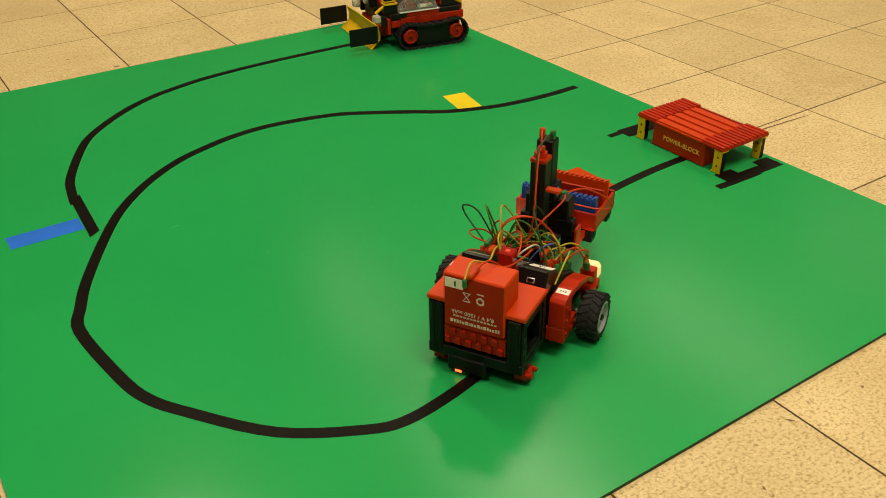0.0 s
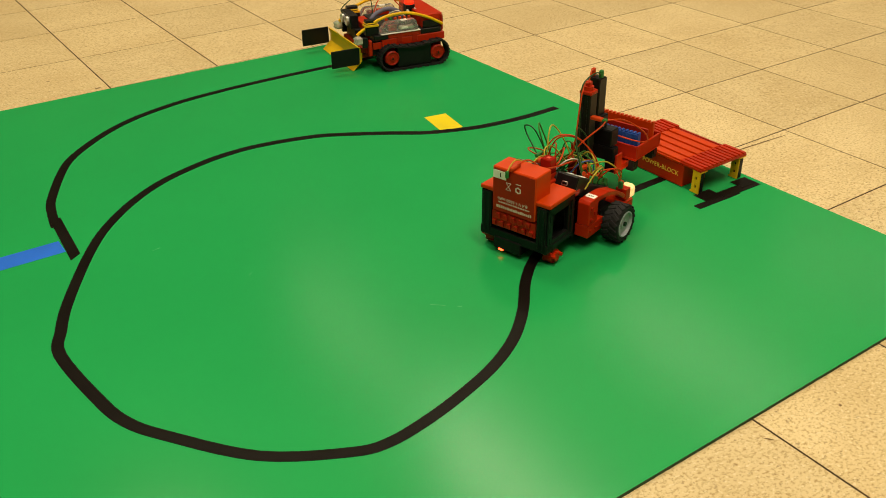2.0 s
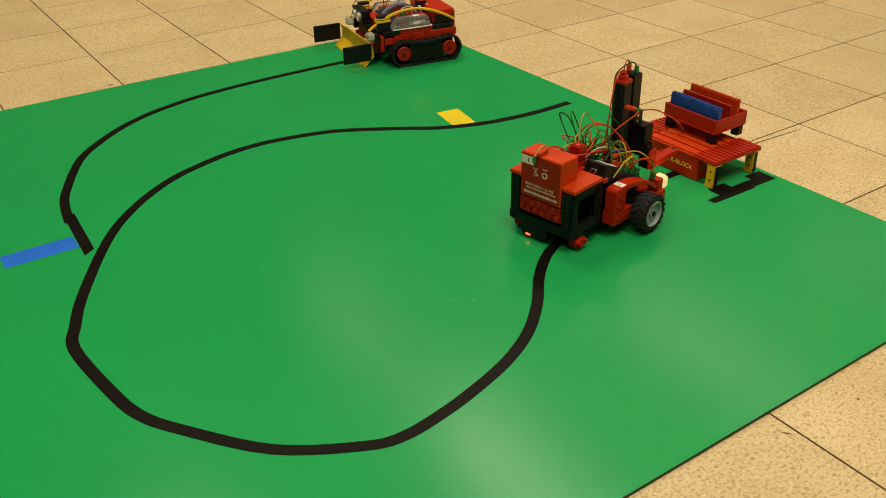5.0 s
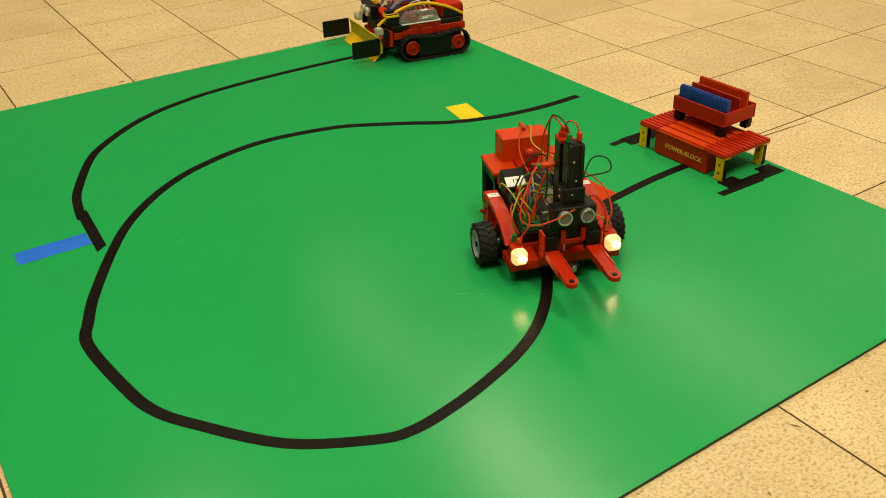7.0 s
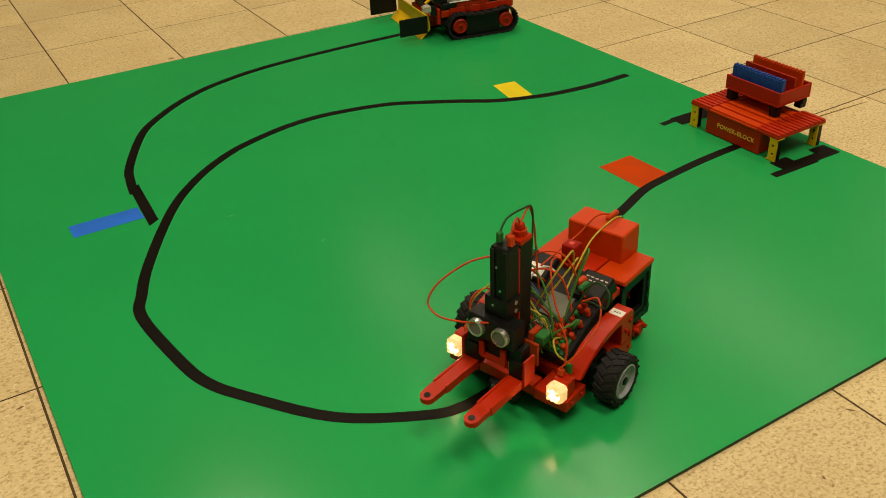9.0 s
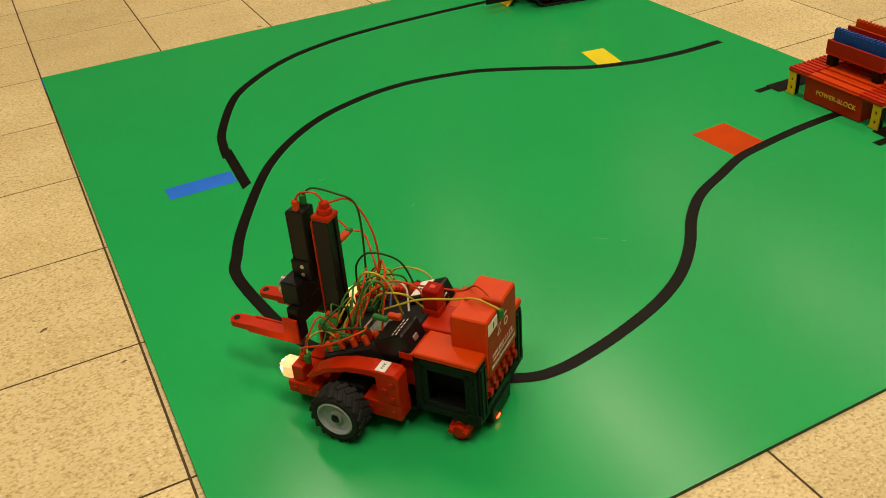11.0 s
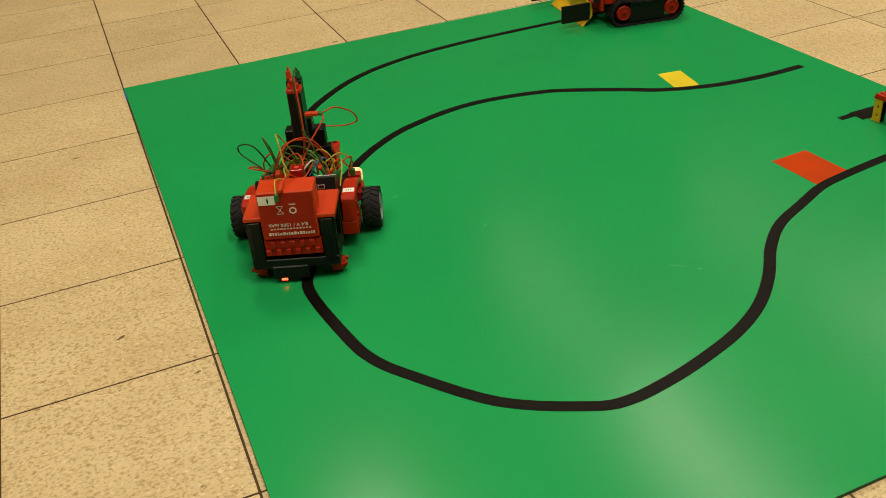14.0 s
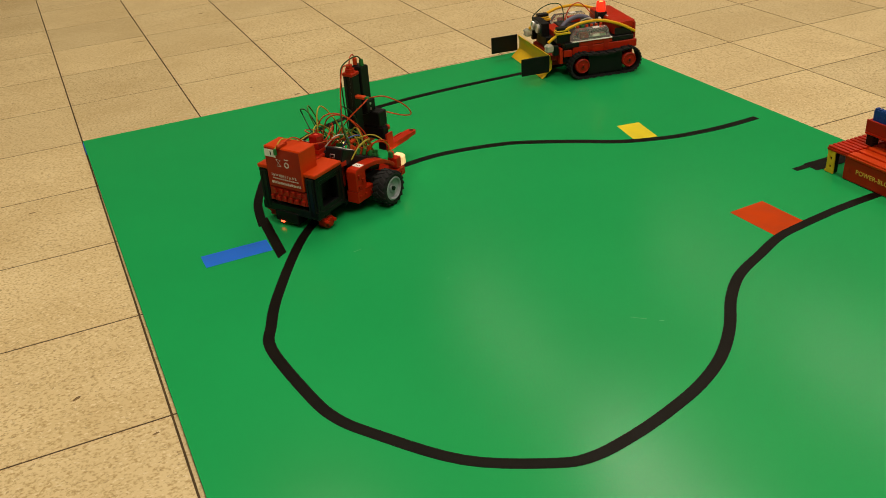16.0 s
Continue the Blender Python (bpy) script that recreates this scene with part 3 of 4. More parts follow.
def fender(robot, s):
    """The arched red cover over a wheel, with the base beam under it."""
    out = [(-0.0500, 0.0350), (-0.0500, 0.0630), (-0.0470, 0.0665), (-0.0250, 0.0665), (-0.0050, 0.0640), (0.0150, 0.0575), (0.0330, 0.0470), (0.0400, 0.0400),
           (0.0345, 0.0390), (0.0200, 0.0495), (0.0000, 0.0565), (-0.0170, 0.0595), (-0.0290, 0.0595), (-0.0300, 0.0350)]
    bm = bmesh.new()
    slab(bm, out, min(s * 0.0480, s * 0.0640), max(s * 0.0480, s * 0.0640))
    bmesh.ops.bevel(bm, geom=list(bm.edges), offset=0.0006, segments=1, affect="EDGES")
    cover = part("fender", bm, RED, robot, "arched glossy red wheel cover")
    for k in range(3):
        boxes("brick_stud", RED_DARK, cover, (-0.0460 + (k % 2) * 0.007, -0.0420 + (k % 2) * 0.007, s * 0.0645 - 0.0012, s * 0.0645 + 0.0012, 0.0390 + k * 0.0075, 0.0430 + k * 0.0075), bevel=0.0003)
    boxes("sticker", WHITE, cover, (-0.0380, -0.0290, s * 0.0560 - 0.0065, s * 0.0560 + 0.0065, 0.0664, 0.0669), bevel=0, label="small white sticker")
    for k in range(3):
        y = s * 0.0560 - 0.0032 + k * 0.0025
        boxes("sticker_mark", MESH_GREY, cover, (-0.0348, -0.0326, y, y + 0.0014, 0.0668, 0.0670), bevel=0)
    bricks("base_beam", RED, robot, -0.0500, -0.0150, *sorted((s * 0.0460, s * 0.0640)), 0.0185, 0.0345, (3, s), "red base brick")
    bricks("base_beam", RED, robot, 0.0290, 0.0600, *sorted((s * 0.0300, s * 0.0640)), 0.0180, 0.0295, (2, s), "red front brick")
    boxes("axle_block", BLACK, robot, (-0.0140, 0.0140, *sorted((s * 0.0440, s * 0.0590)), 0.0160, 0.0400), bevel=0.0012)
    bm = bmesh.new()
    rod(bm, (0, s * 0.056, WHEEL_R), (0, s * 0.0690, WHEEL_R), 0.003, 10)
    part("axle", bm, SILVER, robot, "metal axle")
    # headlamp
    lamp = boxes("lamp_block", RED, robot, (0.0440, 0.0550, *sorted((s * 0.0470, s * 0.0620)), 0.0310, 0.0460))
    bm = bmesh.new()
    box(bm, 0.0540, 0.0680, s * 0.0545 - 0.0085, s * 0.0545 + 0.0085, 0.0285, 0.0462, 0.0036)
    part("lens", bm, LAMP_GLASS, lamp, "clear faceted lens of a lit headlamp")
    for k in range(9):
        y, z = s * 0.0545 + (k % 3 - 1) * 0.0042, 0.0374 + (k // 3 - 1) * 0.0042
        bm = bmesh.new()
        rod(bm, (0.0676, y, z), (0.0692, y, z), 0.0021, 6, 0.0009)
        part("lens_facet", bm, LAMP_CORE if k in (4, 5, 7) else LAMP_GLASS, lamp)
    boxes("plug", GREEN_PLUG, lamp, (0.0400, 0.0445, *sorted((s * 0.0510, s * 0.0570)), 0.0465, 0.0560), bevel=0.001, label="green wire plug")
    boxes("plug", WIRE_RED, lamp, (0.0470, 0.0515, *sorted((s * 0.0480, s * 0.0540)), 0.0465, 0.0540), bevel=0.001, label="red wire plug")


def control_unit(robot):
    tilt = pose(-0.0480, 0, 0.0870, 0, 25, 0)
    bm = bmesh.new()
    box(bm, 0.0, 0.0900, -0.0440, 0.0440, -0.0170, 0.0, 0.0015)
    unit = part("control_unit", bm, GREY_BLACK, robot, "flat black control unit tilted forwards with rows of plugs")
    unit.matrix_basis = tilt
    boxes("end_cap", BLACK, unit, (-0.0006, 0.0300, -0.0446, -0.0150, -0.0174, 0.0060), (-0.0006, 0.0300, 0.0150, 0.0446, -0.0174, 0.0060), bevel=0.0015)
    boxes("port", SILVER, unit, (-0.0012, -0.0004, -0.0330, -0.0250, -0.0080, -0.0030), (-0.0012, -0.0004, 0.0260, 0.0330, -0.0080, -0.0030), bevel=0.0004, label="silver socket")
    boxes("port", BLACK, unit, (-0.0016, -0.0010, -0.0320, -0.0260, -0.0070, -0.0040), bevel=0)
    boxes("display", material("grey_display", (0.22, 0.23, 0.19), 0.25), unit, (0.0310, 0.0560, -0.0040, 0.0200, 0.0001, 0.0008), bevel=0, label="grey display")
    boxes("sticker", WHITE, unit, (0.0130, 0.0270, -0.0430, -0.0200, 0.0060, 0.0064), bevel=0, label="white sticker with a number")
    text("sticker_number", "13", 0.0075, BLACK, unit, pose(0.0200, -0.0315, 0.0065, 0, 0, 90))
    for k in range(5):
        y = 0.0190 + k * 0.0048
        boxes("print_bar", PRINT, unit, (0.0060, 0.0072, y, y + 0.0030, 0.0060, 0.0062), (0.0100, 0.0110, y, y + 0.0030, 0.0060, 0.0062), bevel=0)
    for k in range(9):
        y = -0.0120 + k * 0.0030
        boxes("print_bar", PRINT, unit, (0.0640, 0.0665, y, y + 0.0021, 0.0, 0.0003), bevel=0)
    random.seed(11)
    for s in (-1, 1):
        for k in range(8):
            x = 0.0315 + k * 0.0068
            mat = random.choice((WIRE_RED, RED, GREEN_PLUG, WIRE_RED))
            h = random.uniform(0.008, 0.013)
            boxes("plug", mat, unit, (x, x + 0.0046, *sorted((s * 0.0300, s * 0.0345)), 0.0002, h), bevel=0.001)
            if k % 2:
                mat = random.choice((GREEN_PLUG, WIRE_RED))
                boxes("plug", mat, unit, (x, x + 0.0046, *sorted((s * 0.0375, s * 0.0420)), 0.0002, h * 0.9), bevel=0.001)
    for s in (-1, 1):
        boxes("terminal_board", GREEN_BOARD, unit, (0.0700, 0.0880, *sorted((s * 0.0180, s * 0.0410)), 0.0002, 0.0040), bevel=0.0005, label="green terminal board")
        for k in range(4):
            boxes("plug", GREEN_PLUG, unit, (0.0715 + k * 0.0042, 0.0747 + k * 0.0042, *sorted((s * 0.0220, s * 0.0380)), 0.0040, 0.0085), bevel=0.0006)
    for k in range(4):
        boxes("jumper_block", RED, unit, (0.0580 + k * 0.0060, 0.0625 + k * 0.0060, 0.0230, 0.0285, 0.0002, 0.0120), bevel=0.001)
    boxes("support_brick", RED, robot, (-0.0500, -0.0380, -0.0360, 0.0360, 0.0345, 0.0640), (0.0020, 0.0300, -0.0420, 0.0420, 0.0200, 0.0330))
    boxes("chassis", BLACK, robot, (-0.0540, 0.0560, -0.0440, 0.0440, 0.0140, 0.0200), bevel=0.001)
    bricks("front_beam", RED, robot, 0.0450, 0.0600, -0.0290, 0.0290, 0.0200, 0.0310)
    boxes("front_sensor", GREY_BLACK, robot, (0.0560, 0.0660, -0.0150, 0.0150, 0.0080, 0.0200), bevel=0.001)
    boxes("silver_contact", SILVER, robot, (0.0655, 0.0670, -0.0110, -0.0060, 0.0100, 0.0180), (0.0655, 0.0670, 0.0060, 0.0110, 0.0100, 0.0180), bevel=0.0004)
    base = boxes("beacon_base", RED, robot, (-0.0590, -0.0440, -0.0130, 0.0025, 0.0836, 0.0900))
    bm = bmesh.new()
    box(bm, -0.0585, -0.0445, -0.0125, 0.0020, 0.0900, 0.1090, 0.0010)
    part("lens", bm, BEACON_OFF, base, "red see-through warning lamp")
    bm = bmesh.new()
    box(bm, -0.0545, -0.0485, -0.0085, -0.0025, 0.0920, 0.1094, 0.0010)
    part("bulb", bm, BULB_OFF, base)


def mast(robot):
    bm = bmesh.new()
    for y in (-0.0080, 0.0030):
        box(bm, 0.0335, 0.0490, y, y + 0.0050, 0.0700, 0.1620, 0.0006)
    box(bm, 0.0350, 0.0475, -0.0035, 0.0035, 0.0700, 0.1600, 0.0005)
    part("mast_rear", bm, BLACK, robot, "black grooved profile column")
    cap = boxes("mast_cap", RED, robot, (0.0325, 0.0495, -0.0085, 0.0085, 0.1600, 0.1650), bevel=0.001)
    bm = bmesh.new()
    rod(bm, (0.040, 0, 0.165), (0.040, 0, 0.1700), 0.0066, 9)
    box(bm, 0.0365, 0.0435, -0.0035, 0.0035, 0.1690, 0.1760, 0.001)
    part("cap_gear", bm, RED, cap, "red gear piece on the column")
    boxes("mast_strip", RED, robot, (0.0492, 0.0515, -0.0042, 0.0078, 0.0425, 0.1580), bevel=0.0005)
    boxes("mast_foot", RED, robot, (0.0310, 0.0510, -0.0120, 0.0120, 0.0310, 0.0420))
    boxes("mast_support", BLACK, robot, (0.0345, 0.0480, -0.0060, 0.0060, 0.0420, 0.0702))
    boxes("plug_block", GREEN_PLUG, robot, (0.0300, 0.0440, 0.0190, 0.0290, 0.0640, 0.0720), bevel=0.001, label="green double plug")
    boxes("plug_block", WIRE_RED, robot, (0.0300, 0.0440, 0.0125, 0.0185, 0.0640, 0.0730), (0.0450, 0.0480, 0.0100, 0.0260, 0.0425, 0.0660), bevel=0.001)
    boxes("side_plug", WIRE_RED, robot, (0.0340, 0.0410, -0.0240, -0.0082, 0.1300, 0.1345), bevel=0.001, label="red plug on the column's side")
    boxes("side_plug", GREEN_PLUG, robot, (0.0345, 0.0405, -0.0300, -0.0242, 0.1303, 0.1342), bevel=0.001, label="green plug on the column's side")
    boxes("spindle", SILVER, robot, (0.0530, 0.0550, -0.0010, 0.0010, 0.0310, 0.1450), bevel=0.0005, label="metal spindle")


def carriage_model(robot):
    bm = bmesh.new()
    box(bm, 0.0555, 0.0714, -0.0066, 0.0110, 0.0980, 0.1672, 0.0010)
    for y in (-0.0062, 0.0062):
        box(bm, 0.0709, 0.0730, y, y + 0.0044, 0.1000, 0.1655, 0.0004)
    box(bm, 0.0553, 0.0745, -0.0115, 0.0130, 0.1010, 0.1190, 0.0010)
    lift = part("lift_carriage", bm, BLACK, robot, "black lifting motor block that slides on the mast")
    for y, z in ((-0.0117, 0.1140), (-0.0117, 0.1060), (0.0132, 0.1140), (0.0132, 0.1060)):
        bm = bmesh.new()
        rod(bm, (0.0630, y - 0.0004, z), (0.0630, y + 0.0004, z), 0.0019, 9)
        part("screw", bm, SILVER, lift)
    for x, y, z in ((0.0747, -0.0020, 0.1120), (0.0714, 0.0030, 0.1260), (0.0714, -0.0005, 0.1480)):
        bm = bmesh.new()
        rod(bm, (x - 0.0006, y, z), (x + 0.0004, y, z), 0.0012, 8)
        part("screw", bm, SILVER, lift)
    boxes("plug", WIRE_RED, lift, (0.0600, 0.0655, 0.0052, 0.0104, 0.1668, 0.1775), bevel=0.0012, label="red plug on the motor")
    boxes("plug", GREEN_PLUG, lift, (0.0600, 0.0655, -0.0060, -0.0008, 0.1668, 0.1770), bevel=0.0012, label="green plug on the motor")
    # ultrasonic sensor
    boxes("sensor_body", BLACK, lift, (0.0640, 0.0820, -0.0240, 0.0240, 0.0780, 0.1010), bevel=0.0012, label="black distance sensor with two round eyes")
    for s in (-1, 1):
        bm = bmesh.new()
        ring(bm, (0.0820, s * 0.0125, 0.0905), "X", [(0, 0.0082), (0.0046, 0.0082), (0.0050, 0.0078), (0.0050, 0.0066), (0.0036, 0.0064)], 28)
        smooth(part("sensor_eye", bm, SILVER, lift, "silver ring of the distance sensor"), 40)
        bm = bmesh.new()
        rod(bm, (0.0822, s * 0.0125, 0.0905), (0.0857, s * 0.0125, 0.0905), 0.0065, 24)
        part("sensor_mesh", bm, MESH_GREY, lift, "grey mesh of the distance sensor")
    # fork carrier
    boxes("fork_carrier", BLACK, lift, (0.0640, 0.0760, -0.0290, 0.0290, 0.0600, 0.0780), (0.0660, 0.0780, -0.0310, -0.0160, 0.0440, 0.0660),
          (0.0660, 0.0780, 0.0160, 0.0310, 0.0440, 0.0660), bevel=0.0008)
    boxes("red_bracket", RED, lift, (0.0770, 0.0795, -0.0130, 0.0130, 0.0560, 0.0610), (0.0770, 0.0800, -0.0140, -0.0085, 0.0580, 0.0740),
          (0.0770, 0.0800, 0.0085, 0.0140, 0.0580, 0.0740), bevel=0.0005, label="red U-shaped bracket")
    for s in (-1, 1):
        boxes("side_clip", RED, lift, (0.0640, 0.0790, *sorted((s * 0.0312, s * 0.0340)), 0.0440, 0.0700), bevel=0.0006)
        y = s * 0.0235
        bm = bmesh.new()
        outline = [(0.0700, -0.0075), (0.1345, -0.0068)] + [(0.1380 + 0.0068 * math.cos(a), 0.0068 * math.sin(a)) for a in np.linspace(-1.4, 1.4, 9)] + [(0.1345, 0.0068), (0.0700, 0.0075)]
        lo = [bm.verts.new((px, y + py, 0.0422)) for px, py in outline]
        hi = [bm.verts.new((px, y + py, 0.0490 - max(0, px - 0.122) * 0.09)) for px, py in outline]
        bm.faces.new(lo[::-1])
        bm.faces.new(hi)
        for i in range(len(lo)):
            j = (i + 1) % len(lo)
            bm.faces.new((lo[i], lo[j], hi[j], hi[i]))
        for e in (-1, 1):
            box(bm, 0.0780, 0.1220, y + e * 0.0066 - 0.0012, y + e * 0.0066 + 0.0012, 0.0412, 0.0494, 0.0004)
        fork = part("fork", bm, RED, lift, "flat red fork tine with a rounded tip")
        bm = bmesh.new()
        rod(bm, (0.1385, y, 0.0470), (0.1385, y, 0.0480), 0.0030, 14)
        part("tip_hole", bm, BLACK, fork)
    return lift


def wires(robot):
    """Loose loops of wire between the control unit, the mast, the lamps and the battery."""
    r = 0.00092
    named = [
        (WIRE_RED, ((-0.108, 0.003, 0.1165), (-0.092, -0.004, 0.1200), (-0.075, -0.012, 0.1060), (-0.052, -0.016, 0.1000), (-0.020, -0.018, 0.0960))),
        (WIRE_OLIVE, ((-0.1175, 0.008, 0.1110), (-0.098, 0.010, 0.1180), (-0.075, 0.004, 0.1080), (-0.045, 0.010, 0.1040), (-0.010, 0.016, 0.0880))),
        (WIRE_RED, ((0.040, 0.000, 0.1755), (0.046, 0.002, 0.1835), (0.057, 0.006, 0.1840), (0.0628, 0.0077, 0.1765))),
        (WIRE_RED, ((0.038, -0.001, 0.1740), (0.018, -0.006, 0.1780), (0.004, -0.010, 0.1520), (0.000, -0.010, 0.1200), (0.004, -0.004, 0.0900))),
        (WIRE_DARK, ((0.0628, -0.0033, 0.1760), (0.052, -0.004, 0.1840), (0.030, -0.004, 0.1830), (0.014, -0.006, 0.1760), (0.011, -0.007, 0.1480), (0.014, -0.008, 0.0850))),
        (WIRE_RED, ((0.039, -0.0290, 0.1325), (0.058, -0.042, 0.1300), (0.078, -0.058, 0.1140), (0.0885, -0.062, 0.0980), (0.0920, -0.048, 0.0915), (0.0890, -0.026, 0.0930), (0.0822, -0.001, 0.0985))),
        (WIRE_RED, ((0.036, -0.0290, 0.1320), (0.024, -0.030, 0.1290), (0.008, -0.016, 0.1120), (-0.006, -0.004, 0.0920))),
        (WIRE_DARK, ((0.010, 0.030, 0.0700), (0.000, 0.048, 0.1120), (0.004, 0.066, 0.1140), (0.010, 0.068, 0.1010), (-0.004, 0.046, 0.0900), (-0.010, 0.034, 0.0820))),
        (WIRE_GREEN, ((-0.012, 0.020, 0.0840), (-0.024, 0.026, 0.1230), (-0.014, 0.034, 0.1300), (0.000, 0.030, 0.1000), (0.012, 0.028, 0.0700))),
        (WIRE_OLIVE, ((-0.030, 0.010, 0.0860), (-0.020, 0.016, 0.1220), (-0.004, 0.020, 0.1280), (0.010, 0.012, 0.1060), (0.014, 0.0, 0.0780))),
        (WIRE_RED, ((-0.020, 0.030, 0.0800), (-0.016, 0.010, 0.1180), (-0.002, -0.012, 0.1200), (0.012, -0.028, 0.0960), (0.020, -0.034, 0.0660))),
        (WIRE_RED, ((0.004, 0.034, 0.0720), (0.002, 0.018, 0.1080), (0.010, -0.004, 0.1130), (0.024, -0.022, 0.0920), (0.034, -0.030, 0.0640))),
        (WIRE_GREEN, ((0.030, 0.032, 0.0600), (0.020, 0.016, 0.0980), (0.004, -0.006, 0.1060), (-0.012, -0.024, 0.0980), (-0.014, -0.032, 0.0800))),
        (WIRE_OLIVE, ((0.024, -0.034, 0.0620), (0.008, -0.046, 0.0860), (-0.018, -0.050, 0.0880), (-0.036, -0.048, 0.0740))),
        (WIRE_OLIVE, ((0.040, -0.052, 0.0560), (0.036, -0.056, 0.0700), (0.020, -0.044, 0.0880), (0.000, -0.030, 0.0880))),
        (WIRE_RED, ((0.050, -0.050, 0.0540), (0.048, -0.040, 0.0660), (0.030, -0.034, 0.0700), (0.014, -0.034, 0.0680))),
        (WIRE_RED, ((0.050, 0.050, 0.0540), (0.040, 0.060, 0.0680), (0.010, 0.062, 0.0820), (-0.012, 0.048, 0.0900), (-0.008, 0.034, 0.0840))),
        (WIRE_OLIVE, ((0.042, 0.054, 0.0560), (0.046, 0.044, 0.0640), (0.036, 0.034, 0.0680), (0.024, 0.034, 0.0640))),
        (WIRE_BLUE, ((-0.006, -0.010, 0.0740), (-0.002, -0.020, 0.0880), (0.014, -0.028, 0.0860), (0.020, -0.026, 0.0660))),
        (WIRE_WHITE, ((-0.030, 0.000, 0.0820), (-0.022, -0.012, 0.0960), (-0.006, -0.018, 0.0930), (0.006, -0.018, 0.0700))),
        (WIRE_OLIVE, ((-0.046, 0.000, 0.0880), (-0.034, 0.012, 0.1080), (-0.012, 0.014, 0.1040), (0.004, 0.004, 0.0820))),
        (WIRE_RED, ((-0.044, -0.004, 0.0880), (-0.034, -0.010, 0.1000), (-0.012, -0.002, 0.1060), (0.010, 0.016, 0.0900), (0.018, 0.034, 0.0660))),
        (WIRE_RED, ((0.014, -0.036, 0.0640), (0.020, -0.050, 0.0800), (0.036, -0.056, 0.0740), (0.044, -0.050, 0.0560))),
        (WIRE_RED, ((0.020, 0.030, 0.0640), (0.034, 0.038, 0.0860), (0.040, 0.050, 0.0740), (0.046, 0.052, 0.0560))),
        (WIRE_DARK, ((-0.020, -0.034, 0.0800), (-0.014, -0.020, 0.1160), (0.006, -0.008, 0.1280), (0.024, -0.012, 0.1100), (0.028, -0.014, 0.0860))),
        (WIRE_GREEN, ((0.034, 0.022, 0.0560), (0.030, 0.034, 0.0740), (0.016, 0.040, 0.0760), (0.004, 0.036, 0.0720))),
        (WIRE_OLIVE, ((0.026, -0.020, 0.0600), (0.024, -0.034, 0.0780), (0.012, -0.038, 0.0820), (0.002, -0.034, 0.0760))),
    ]
    random.seed(23)
    for k in range(10):
        s = random.choice((-1, 1))
        a = Vector((random.uniform(0.000, 0.045), s * random.uniform(0.024, 0.040), 0))
        b = Vector((random.uniform(-0.005, 0.040), -s * random.uniform(0.0, 0.036), 0))
        a.z, b.z = 0.076 - 0.47 * (a.x + 0.01), 0.076 - 0.47 * (b.x + 0.01)
        top = (a + b) / 2 + Vector((random.uniform(-0.014, 0.010), random.uniform(-0.012, 0.012), random.uniform(0.018, 0.036)))
        lean = Vector((random.uniform(-0.006, 0.006), random.uniform(-0.006, 0.006), 0))
        named.append((random.choice((WIRE_RED, WIRE_RED, WIRE_OLIVE, WIRE_GREEN, WIRE_RED)), (a, a.lerp(top, 0.55) + lean + Vector((0, 0, 0.008)), top, b.lerp(top, 0.5) - lean, b)))
    for mat, pts in named:
        tube("wire", pts, r, mat, robot)
    boxes("wire_plug", WIRE_RED, robot, (-0.034, -0.022, 0.018, 0.0235, 0.0880, 0.0930), (-0.006, 0.006, -0.026, -0.0205, 0.0800, 0.0850), bevel=0.001)
    boxes("wire_plug", GREEN_PLUG, robot, (-0.026, -0.012, 0.026, 0.0310, 0.0900, 0.0945), (0.004, 0.016, 0.036, 0.0410, 0.0700, 0.0745), bevel=0.001)


def forklift():
    robot = empty("forklift_robot", "red and black toy forklift robot with tangled wires on the mat", "robot")
    rear_body(robot)
    fender(robot, -1)
    fender(robot, 1)
    control_unit(robot)
    mast(robot)
    lift = carriage_model(robot)
    wires(robot)
    return robot, lift, wheel_model(robot, 1), wheel_model(robot, -1)


